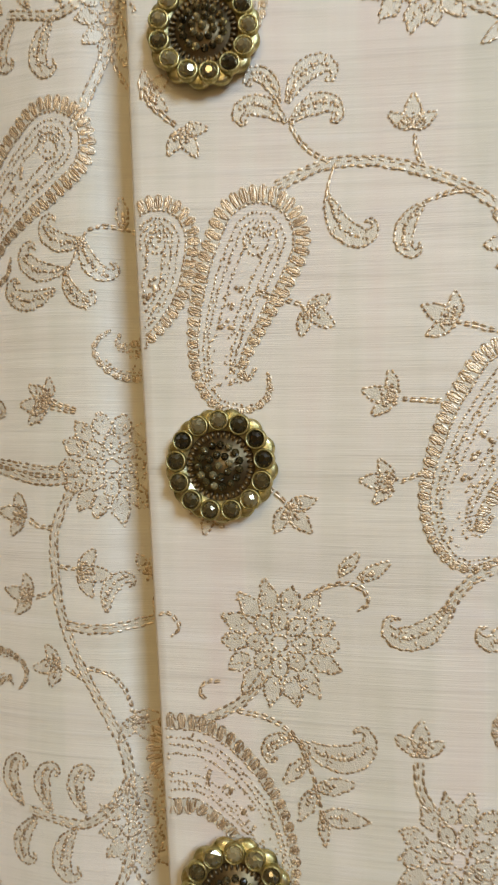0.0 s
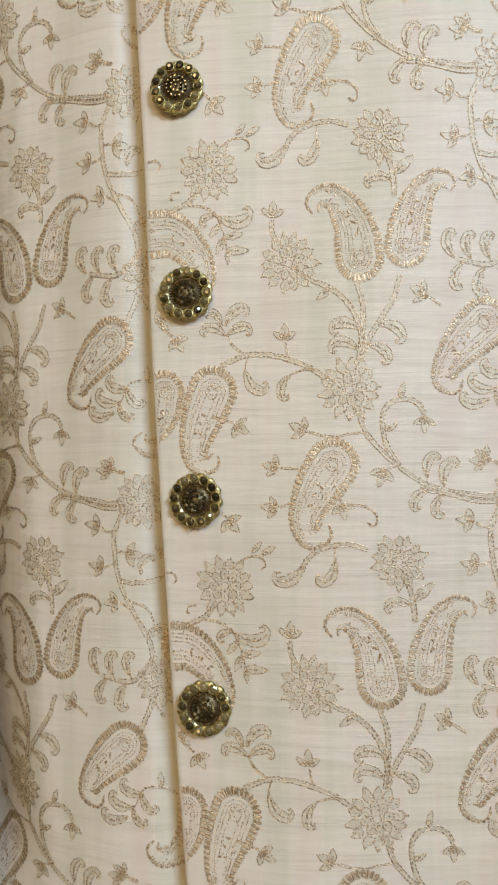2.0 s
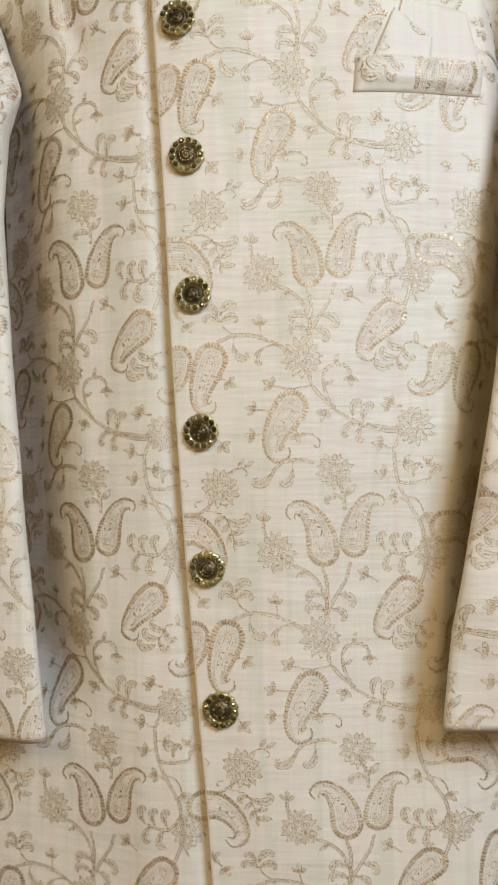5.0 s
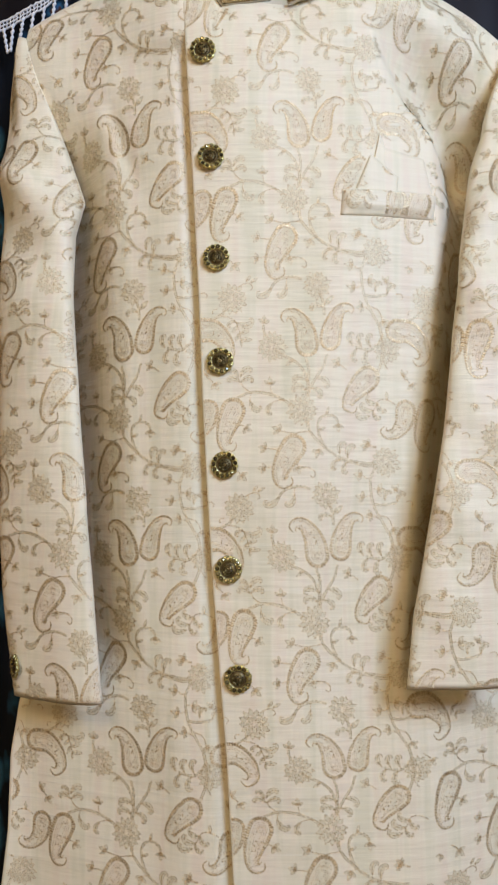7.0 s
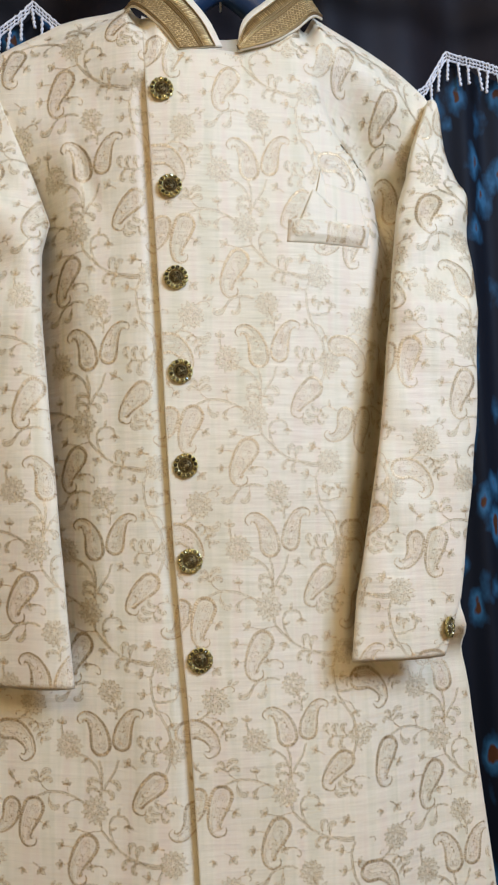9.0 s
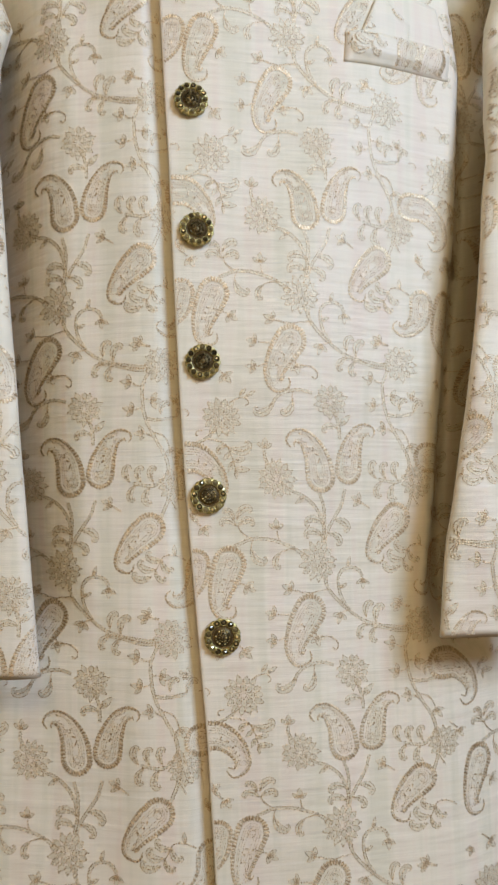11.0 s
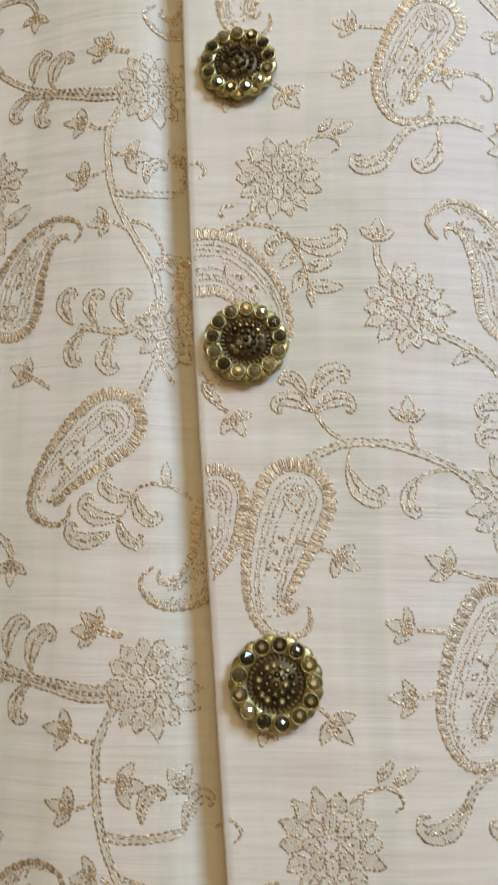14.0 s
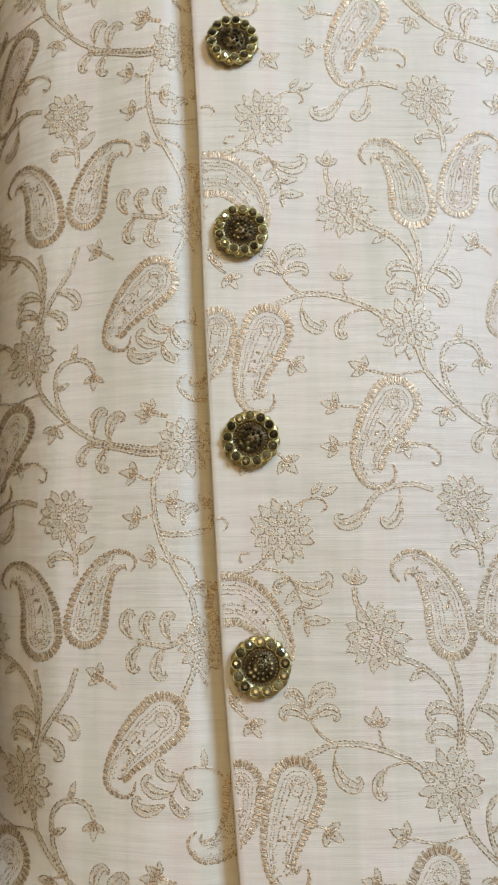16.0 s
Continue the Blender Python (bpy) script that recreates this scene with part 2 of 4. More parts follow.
# ---- the coat's shape ----
def along(z, *knots):
    k = np.array(sorted(knots))
    return np.interp(z, k[:, 0], k[:, 1])


def edge_x(z):
    """The front edge of the lapped panel."""
    return along(z, (0.3, 0.03), (0.887, 0.0005), (0.985, -0.0048), (1.056, -0.0107), (1.156, -0.0187), (1.222, -0.0225), (1.31, -0.0268), (1.39, -0.0297), (1.442, -0.0325), (1.51, -0.036), (1.578, -0.0395), (1.656, -0.0440), (1.75, -0.049))


def top_z(x):
    """The upper outline: shoulders and neck."""
    return along(x, (-0.245, 1.60), (-0.236, 1.672), (-0.219, 1.697), (-0.143, 1.741), (-0.064, 1.768), (-0.053, 1.750), (-0.010, 1.684), (0.0285, 1.6865), (0.057, 1.685), (0.09, 1.703), (0.134, 1.740), (0.145, 1.762), (0.2127, 1.716), (0.276, 1.671), (0.296, 1.647), (0.306, 1.575), (0.318, 1.49))


def fall_right(z):
    return along(z, (0.9, 0.142), (1.064, 0.148), (1.155, 0.157), (1.258, 0.169), (1.362, 0.184), (1.496, 0.194), (1.562, 0.1865), (1.618, 0.1557), (1.67, 0.135))


def fall_left(z):
    return along(z, (0.9, -0.09), (1.058, -0.092), (1.153, -0.102), (1.315, -0.110), (1.44, -0.115), (1.563, -0.13), (1.63, -0.165))


def shell_y(x, z, left):
    """The front without its hollows beside the sleeves."""
    x, z = np.asarray(x, float), np.asarray(z, float)
    d = 0.02 - x
    over = 0.1645 + 0.75 * d ** 2
    under = 0.1705 + 1.35 * np.clip(d, 0, 0.13) ** 2 + 0.2 * np.maximum(d - 0.13, 0)
    # above the top button the two fronts are sewn together
    sewn = smooth_step(1.638, 1.662, z) * smooth_step(-0.13, -0.06, x)
    base = np.where(left, under * (1 - sewn) + (over + 0.0010) * sewn, over)
    neck = smooth_step(-0.06, -0.03, x) * smooth_step(0.14, 0.11, x)
    roll = smooth_step(0.07, 0.0, top_z(x) - z) ** 2
    return base + roll * (np.maximum(0.224 - base, 0.006) * (1 - neck) + 0.007 * neck)


def body_y(x, z, left):
    x, z = np.asarray(x, float), np.asarray(z, float)
    base = shell_y(x, z, left)
    fade = smooth_step(1.02, 1.085, z)
    deep_r = 0.072 * fade * smooth_step(1.70, 1.54, z)
    deep_l = 0.078 * fade * smooth_step(1.66, 1.52, z)
    base = base + deep_r * smooth_step(0.0, 0.045, x - fall_right(z)) + deep_l * smooth_step(-0.016, 0.098, fall_left(z) - x)
    # hidden behind the sleeves the cloth comes forward towards them, added to block light
    d = np.where(x > 0, x - fall_right(z), fall_left(z) - x)
    light_block_y = np.where(x > 0, along(z, (1.0, 0.170), (1.3, 0.178), (1.4, 0.190), (1.5, 0.228)), along(z, (1.0, 0.188), (1.3, 0.194), (1.4, 0.207), (1.5, 0.238)))
    w = fade * np.where(x > 0, smooth_step(0.046, 0.082, d), smooth_step(0.100, 0.130, d)) * smooth_step(1.54, 1.44, z)
    base = base * (1 - w) + light_block_y * w
    # pulled creases that run from the armholes
    pull = along(z, (1.50, 0.213), (1.537, 0.207), (1.562, 0.189), (1.596, 0.160), (1.645, 0.138), (1.70, 0.125))
    d = x - pull
    base = base + np.where(x > 0, 0.024 * smooth_step(-0.004, 0.012, d) * smooth_step(0.085, 0.010, d) * smooth_step(1.50, 1.56, z) * smooth_step(1.69, 1.60, z), 0)
    pull = along(z, (1.50, -0.085), (1.53, -0.098), (1.60, -0.122), (1.63, -0.128))
    base = base + np.where(x < 0, 0.0035 * np.exp(-((x - pull) / 0.009) ** 2) * smooth_step(1.50, 1.54, z) * smooth_step(1.625, 1.59, z), 0)
    skirt = 1 - fade
    base = base + skirt * (0.006 * np.sin(30 * x + 0.6) * smooth_step(0.1, 0.2, np.abs(x)))
    base = base + np.where(left, 0.0045 * smooth_step(-0.016, -0.002, x - edge_x(z)) * smooth_step(1.66, 1.63, z), 0)
    # soft folds
    base = base + 0.0011 * np.sin(x * 55 + 2.2 * np.sin(z * 7)) + 0.0008 * np.sin(z * 23 + x * 17) + 0.0012 * np.sin(x * 31 - z * 9 + 1)
    base = base + np.where(left, 0.0010 * np.sin((x + 0.03) * 95 + 0.8 * np.sin(z * 5)) * smooth_step(-0.03, -0.06, x), 0)
    return base


COAT = tagged(new("sherwani"), "ivory raw silk sherwani coat with champagne paisley embroidery on a hanger", "coat")
BOTTOM = 0.45


def body_panel(name, x0, x1, left, label, cols):
    """x0, x1: functions of z."""
    rows = 150
    s = np.linspace(0, 1, rows)
    pts = np.zeros((rows, cols, 3))
    for c in range(cols):
        f = c / (cols - 1) if left else max(0, c - 2) / (cols - 3)
        z = np.full(rows, BOTTOM)
        for _ in range(4):
            x = x0(z) * (1 - f) + x1(z) * f
            z = BOTTOM + s * (top_z(x) - BOTTOM)
        x = x0(z) * (1 - f) + x1(z) * f
        pts[:, c] = np.stack([x, body_y(x, z, left), z], 1)
    if not left:  # the lapped edge lifts and rounds over
        for c, (dx, dy) in enumerate(((0.0002, 0.0026), (-0.0002, 0.0008), (0.0004, 0.0))):
            pts[:, c, 0] = edge_x(pts[:, c, 2]) + dx
            pts[:, c, 1] += dy
    return part(name, sheet(pts, 0.0016, (0, 1, 0)), IVORY, COAT, label)


def side_right(z):
    return along(z, (0.45, 0.355), (0.9, 0.305), (1.006, 0.294), (1.037, 0.289), (1.1, 0.270), (1.5, 0.262), (1.64, 0.284), (1.76, 0.26))


def side_left(z):
    return along(z, (0.45, -0.265), (0.9, -0.218), (0.972, -0.217), (1.024, -0.209), (1.1, -0.19), (1.5, -0.195), (1.66, -0.222), (1.76, -0.2))


RIGHT_PANEL = body_panel("front_panel", edge_x, side_right, False, "lapped front panel", 130)
LEFT_PANEL = body_panel("under_panel", side_left, lambda z: edge_x(z) + 0.03, True, "front panel tucked under the lap", 90)


# ---- sleeves ----
def sleeve_in(side, z):
    if side > 0:
        return along(z, (1.0, 0.142), (1.0575, 0.150), (1.117, 0.157), (1.184, 0.170), (1.277, 0.187), (1.367, 0.198), (1.4346, 0.208), (1.498, 0.221), (1.535, 0.230), (1.568, 0.243), (1.586, 0.247), (1.616, 0.257), (1.65, 0.271), (1.672, 0.278))
    return along(z, (1.0, -0.108), (1.038, -0.1135), (1.11, -0.1205), (1.207, -0.1295), (1.31, -0.1400), (1.415, -0.1495), (1.47, -0.152), (1.505, -0.146), (1.56, -0.166), (1.64, -0.200), (1.70, -0.219))


def sleeve_out(side, z):
    if side > 0:
        return along(z, (1.0, 0.238), (1.055, 0.2455), (1.11, 0.264), (1.28, 0.290), (1.47, 0.302), (1.58, 0.3045), (1.647, 0.296), (1.672, 0.285))
    return along(z, (1.0, -0.198), (1.03, -0.2015), (1.134, -0.2166), (1.26, -0.222), (1.5, -0.2345), (1.62, -0.2355), (1.675, -0.234), (1.70, -0.224))


def sleeve_mid(side, z):
    """The middle's y and the half thickness."""
    if side > 0:
        return along(z, (1.0, 0.137), (1.2, 0.139), (1.4, 0.150), (1.5, 0.185), (1.67, 0.245)), along(z, (1.0, 0.010), (1.3, 0.013), (1.45, 0.018), (1.55, 0.026), (1.67, 0.012))
    return along(z, (1.0, 0.152), (1.2, 0.153), (1.4, 0.168), (1.5, 0.195), (1.70, 0.245)), along(z, (1.0, 0.012), (1.3, 0.016), (1.45, 0.022), (1.55, 0.026), (1.70, 0.012))


def sleeve_tilt(side, x, z):
    """The sleeves lie turned outwards: their outer halves recede."""
    f = (x - sleeve_in(side, z)) if side > 0 else (sleeve_in(side, z) - x)
    return (0.14 if side > 0 else 0.36) * np.maximum(f, 0) * smooth_step(1.60, 1.45, z)


def sleeve_creases(side, x, z):
    """Creases at the elbow and below the armhole."""
    d = 0.0016 * np.sin(z * 60 + side * x * 70) * smooth_step(1.02, 1.2, z) * smooth_step(1.62, 1.45, z)
    d = d + 0.0066 * np.sin((z * 55 - side * (x - sleeve_in(side, z)) * 60)) * smooth_step(1.40, 1.50, z) * smooth_step(1.60, 1.54, z)
    return d + 0.0010 * np.sin(x * 90 + z * 11)


def sleeve_y(side, x, z):
    a, b = sleeve_in(side, z), sleeve_out(side, z)
    mid, half = sleeve_mid(side, z)
    k = np.clip(np.abs((x - (a + b) / 2) / ((b - a) / 2)), 0, 0.999)
    tube_y = mid - half * (1 - k ** 2.6) ** (1 / 2.2) + sleeve_creases(side, x, z) + sleeve_tilt(side, x, z)
    f = (x - a) / (b - a + 1e-9)
    cap_y = shell_y(x, z, side < 0) - 0.0012 - 0.0035 * np.sin(np.clip(f, 0, 1) * np.pi) ** 0.7 + 0.016 * smooth_step(0.6, 1.0, f)
    m = smooth_step(1.53, 1.62, z)
    return tube_y * (1 - m) + cap_y * m


CUFF = {1: 1.0550, -1: 1.0360}


def sleeve(side):
    rows, cols = 110, 72
    top = 1.664 if side > 0 else 1.690
    pts = np.zeros((rows, cols, 3))
    ang = np.arange(cols) / cols * 2 * np.pi
    for r in range(rows):
        z = CUFF[side] + (top - CUFF[side]) * (1 - (1 - r / (rows - 1)) ** 1.0)
        a, b = sleeve_in(side, z), sleeve_out(side, z)
        mid, half = sleeve_mid(side, z)
        k = np.sign(np.cos(ang)) * np.abs(np.cos(ang)) ** 0.8
        x = (a + b) / 2 + (b - a) / 2 * k
        prof = half * (1 - np.clip(np.abs(k), 0, 1) ** 2.6) ** (1 / 2.2)
        zz = np.minimum(z, top_z(x) - 0.0015)
        front = sleeve_y(side, x, zz)
        y = np.where(np.sin(ang) > 1e-6, np.maximum(mid + prof + sleeve_tilt(side, x, zz), front + 0.003), front)
        pts[r] = np.stack([x, y, zz], 1)
    bm = sheet(pts, closed=True)
    bm.verts.ensure_lookup_table()
    bm.faces.new([bm.verts[(rows - 1) * cols + c] for c in range(cols)])
    # turned-in hem at the cuff
    rim = [bm.verts[c] for c in range(cols)]
    mid = sum((v.co for v in rim), Vector()) / cols
    ring = [bm.verts.new(mid + (v.co - mid) * 0.95 + Vector((0, 0, 0.001))) for v in rim]
    deep = [bm.verts.new(mid + (v.co - mid) * 0.94 + Vector((0, 0, 0.008))) for v in rim]
    for a, b in ((rim, ring), (ring, deep)):
        for c in range(cols):
            bm.faces.new((a[c], b[c], b[(c + 1) % cols], a[(c + 1) % cols]))
    bmesh.ops.recalc_face_normals(bm, faces=bm.faces)
    return part("sleeve", bm, IVORY, COAT, "straight ivory sleeve with soft creases")


SLEEVE = {1: sleeve(1), -1: sleeve(-1)}


# ---- buttons ----
def button(parent_thing):
    """A round antique button, 25 mm across, that faces -y: the petal rim, stones in their settings, bead rings and a raised middle."""
    root = new("button")
    root.parent = parent_thing
    root["label"] = "antique brass button with smoky topaz stones"
    petals = 13
    bm = bmesh.new()
    rows = []
    n = petals * 10
    for r, y in ((0.0, 0.0), (0.92, 0.0), (1.0, -0.0006), (1.0, -0.0016), (0.95, -0.0022), (0.64, -0.0023), (0.62, -0.0017), (0.50, -0.0017), (0.47, -0.0026), (0.25, -0.0028), (0.22, -0.0033), (0.0, -0.0034)):
        ring = []
        for i in range(n):
            a = 2 * math.pi * i / n
            wave = 1 + 0.10 * (abs(math.cos(a * petals / 2)) - 0.55) * (r > 0.85)
            ring.append((0.0121 * r * wave * math.cos(a), y, 0.0121 * r * wave * math.sin(a)))
        rows.append(ring)
    part("base_plate", sheet(np.array(rows), closed=True), BRASS, root, "scalloped brass plate")
    part("inner_disc", sheet(np.array([[(0.0121 * r * math.cos(2 * math.pi * i / 60), y, 0.0121 * r * math.sin(2 * math.pi * i / 60)) for i in range(60)] for r, y in ((0.645, -0.0023), (0.62, -0.0019), (0.50, -0.0019), (0.47, -0.0028), (0.25, -0.0030), (0.22, -0.0034), (0.0, -0.0035))]), closed=True), BRONZE, root, "dark oxidised middle")
    stone_me, bezel_me, small_me = STONE_ME, BEZEL_ME, SMALL_ME
    for i in range(petals):
        a = 2 * math.pi * (i + 0.5) / petals
        at = (0.0099 * math.cos(a), -0.0022, 0.0099 * math.sin(a))
        s = hold("rim_stone", stone_me, STONE, root)
        s.matrix_basis = pose(*at, random.uniform(-16, 16), math.degrees(a) * -1 + 17 * i, random.uniform(-16, 16))
        z = hold("stone_setting", bezel_me, BRASS, root)
        z.matrix_basis = pose(*at)
    bm = bmesh.new()
    for i in range(34):
        a = 2 * math.pi * i / 34
        m = Matrix.Translation((0.0068 * math.cos(a), -0.0023, 0.0068 * math.sin(a))) @ Matrix.Rotation(-a, 4, "Y") @ Matrix.Diagonal((1.6, 1, 0.75, 1))
        bmesh.ops.create_icosphere(bm, subdivisions=1, radius=0.00052, matrix=m)
    part("bead_ring", bm, BRONZE, root, "ring of dark brass beads")
    for i in range(15):
        a = 2 * math.pi * i / 15
        s = hold("inner_stone", small_me, STONE, root)
        s.matrix_basis = pose(0.0046 * math.cos(a), -0.0028 - 0.0003 * (i % 2), 0.0046 * math.sin(a), 0, 37 * i, 0)
    for i in range(8):
        a = 2 * math.pi * i / 8
        s = hold("inner_stone", small_me, STONE, root)
        s.matrix_basis = pose(0.0024 * math.cos(a), -0.0034, 0.0024 * math.sin(a), 0, 23 * i, 0)
    s = hold("inner_stone", small_me, STONE, root)
    s.matrix_basis = pose(0, -0.0038, 0)
    return root


def gem(radius, height, sides=8):
    bm = bmesh.new()
    rows = []
    for r, y in ((1.0, 0.0), (1.0, -0.25), (0.66, -0.72), (0.34, -0.95)):
        off = 0.5 if r < 0.8 else 0.0
        rows.append([bm.verts.new((radius * r * math.cos(2 * math.pi * (i + off) / sides), height * y, radius * r * math.sin(2 * math.pi * (i + off) / sides))) for i in range(sides)])
    for a, b in zip(rows, rows[1:]):
        for i in range(sides):
            bm.faces.new((a[i], a[(i + 1) % sides], b[(i + 1) % sides], b[i]))
    bm.faces.new(rows[-1])
    bmesh.ops.recalc_face_normals(bm, faces=bm.faces)
    me = bpy.data.meshes.new("stone")
    bm.to_mesh(me)
    bm.free()
    me.materials.append(STONE)
    return me


def kept(bm, name, mat):
    me = bpy.data.meshes.new(name)
    bm.to_mesh(me)
    bm.free()
    me.materials.append(mat)
    me.polygons.foreach_set("use_smooth", [True] * len(me.polygons))
    return me


def bezel():
    rows = []
    for r, y in ((2.45, 0.0), (2.4, -0.9), (2.15, -1.45), (1.88, -1.1), (1.82, 0.0)):
        rows.append([(r * 0.00098 * math.cos(2 * math.pi * i / 20), y * 0.001, r * 0.00098 * math.sin(2 * math.pi * i / 20)) for i in range(20)])
    return sheet(np.array(rows), closed=True)


STONE_ME = gem(0.0022, 0.0022)
SMALL_ME = gem(0.00092, 0.0014, 7)
BEZEL_ME = kept(bezel(), "setting", BRASS)


def flat_faces(me):
    me.polygons.foreach_set("use_smooth", [False] * len(me.polygons))


BUTTON_Z = (1.636, 1.5325, 1.437, 1.3405, 1.2457, 1.1515, 1.0560)
BUTTON_X = (-0.0264, -0.0189, -0.0138, -0.0103, -0.0062, -0.0030, 0.0056)
TURN_BY = (4, 150, 71, 12, 33, 200, 95)
first = button(COAT)
made_buttons = [first] + [copy_thing(first, Matrix()) for _ in range(6)]
for ob, x, z, turn in zip(made_buttons, BUTTON_X, BUTTON_Z, TURN_BY):
    y = float(body_y(x, z, False)) - 0.0010
    ob.matrix_basis = pose(x, y, z, random.uniform(-5, 5), turn, random.uniform(-5, 4))
for side, x, z, yaw in ((-1, -0.1975, 1.064, -55), (1, 0.2475, 1.083, 50)):
    ob = copy_thing(first, Matrix())
    y = float(sleeve_y(side, np.array(x), np.array(z)))
    ob.matrix_basis = pose(x, y - 0.001, z, 0, 40, yaw) @ Matrix.Scale(0.85, 4)
for me in (STONE_ME, SMALL_ME):
    flat_faces(me)


# ---- embroidery: stitches drawn flat in millimetres, then laid on the cloth ----
PERIOD = (181.0, -186.0, 6.0)  # across, down, and the drift across for each repeat down
ORIGIN = (0.0636, 1.295)
MOTIFS = []  # name, centre, stitches as rows of x0, y0, x1, y1, width


def stitched(line, length=1.2, gap=0.25, width=0.46, jitter=0.13):
    """Running stitches along a polyline."""
    p = np.array(line, float)
    seg = np.linalg.norm(np.diff(p, axis=0), axis=1)
    at = np.concatenate([[0], np.cumsum(seg)])
    starts = np.arange(0, max(at[-1] - length * 0.6, 0.01), length + gap)
    ends = np.minimum(starts + length, at[-1])
    g = lambda d: np.stack([np.interp(d, at, p[:, 0]), np.interp(d, at, p[:, 1])], 1)
    a, b = g(starts), g(ends)
    a = a + np.random.normal(0, jitter, a.shape)
    b = b + np.random.normal(0, jitter, b.shape)
    return np.hstack([a, b, np.full((len(a), 1), width)])


def ribbon(a, b, step=1):
    """Fill quads between two polylines: rows of four corners."""
    a, b = a[::step], b[::step]
    return np.hstack([a[:-1], a[1:], b[1:], b[:-1]])


def motif(name, *groups, fill=()):
    st = np.vstack([g for g in groups if len(g)])
    MOTIFS.append((name, st, np.vstack(fill) if len(fill) else np.zeros((0, 8))))


def leaf_line(x0, y0, x1, y1, hook=0.0, fat=0.19):
    """A drop from its stalk to its tip, which curls over where hook is set."""
    d = np.array([x1 - x0, y1 - y0])
    n = np.array([-d[1], d[0]]) * (np.sign(hook) if hook else 1.0)
    if hook:
        mid = spline([(x0, y0), *((np.array([x0, y0]) + d * p + n * q) for p, q in ((0.34, -0.13), (0.68, -0.15), (0.95, 0.0), (1.0, 0.20), (0.86, 0.30), (0.76, 0.19)))], 5)
        s = np.linspace(0, 1, len(mid))
        w = fat * np.interp(s, (0, 0.12, 0.28, 0.45, 0.6, 0.75, 1.0), (0.1, 0.62, 1.0, 0.9, 0.5, 0.22, 0.05)) * np.linalg.norm(d)
    else:
        s = np.linspace(0, 1, 9)
        mid = np.array([x0, y0]) + s[:, None] * d
        w = fat * np.sin(np.pi * s ** 0.75) ** 0.9 * np.linalg.norm(d)
    t = np.gradient(mid, axis=0)
    t /= np.linalg.norm(t, axis=1)[:, None] + 1e-9
    side = np.stack([-t[:, 1], t[:, 0]], 1)
    return mid + w[:, None] * side, mid - w[:, None] * side, mid


def scatter(a, b, count):
    """Small filling stitches between two polylines."""
    i = np.random.randint(0, len(a), count)
    f = np.random.uniform(0.12, 0.88, (count, 1))
    p = a[i] * f + b[i] * (1 - f) + np.random.normal(0, 0.15, (count, 2))
    return np.hstack([p, p + np.random.normal(0, 0.42, (count, 2)), np.random.uniform(0.32, 0.5, (count, 1))])


def leaf_stitches(x0, y0, x1, y1, hook=0.0, fat=0.19):
    l, r, mid = leaf_line(x0, y0, x1, y1, hook, fat)
    size = math.hypot(x1 - x0, y1 - y0)
    belly = int(len(mid) * 0.55)
    g = [stitched(l, 1.0, 0.15, 0.46), stitched(r, 1.0, 0.15, 0.46), scatter(l[:belly], r[:belly], int(size * 1.6) + 3)]
    g.append(stitched(mid[1:belly + 1], 0.7, 0.15, 0.75, 0.2))
    return np.vstack(g)


def leaf(x0, y0, x1, y1, hook):
    l, r, _ = leaf_line(x0, y0, x1, y1, hook)
    motif("embroidered_leaf", leaf_stitches(x0, y0, x1, y1, hook), fill=[ribbon(l, r)])


def sprig(x, y, turn, size):
    g, f = [], []
    for k, ln in ((-62, 0.85), (0, 1.0), (60, 0.85)):
        a = math.radians(turn + k + random.uniform(-6, 6))
        ex, ey = x + size * ln * math.cos(a), y + size * ln * math.sin(a)
        g.append(leaf_stitches(x, y, ex, ey, 0, 0.24))
        f.append(ribbon(*leaf_line(x, y, ex, ey, 0, 0.2)[:2]))
    a = np.random.normal(0, 0.5, (5, 2)) + (x, y)
    g.append(np.hstack([a, a + np.random.normal(0, 0.7, (5, 2)), np.full((5, 1), 0.7)]))
    motif("embroidered_sprig", *g, fill=f)


def vine(pts, single=False):
    p = spline(pts, 8)
    if single:
        return motif("embroidered_stem", stitched(p, 1.5, 0.2, 0.48), stitched(p + (0.3, 0.6), 1.5, 0.25, 0.44))
    t = np.gradient(p, axis=0)
    t /= np.linalg.norm(t, axis=1)[:, None]
    n = np.stack([-t[:, 1], t[:, 0]], 1)
    motif("embroidered_stem", stitched(p + n * 0.95, 1.5, 0.3, 0.50), stitched(p - n * 0.95, 1.5, 0.3, 0.50), stitched(p + n * 0.2, 1.4, 0.9, 0.34), fill=[ribbon(p + n * 0.95, p - n * 0.95, 2)])


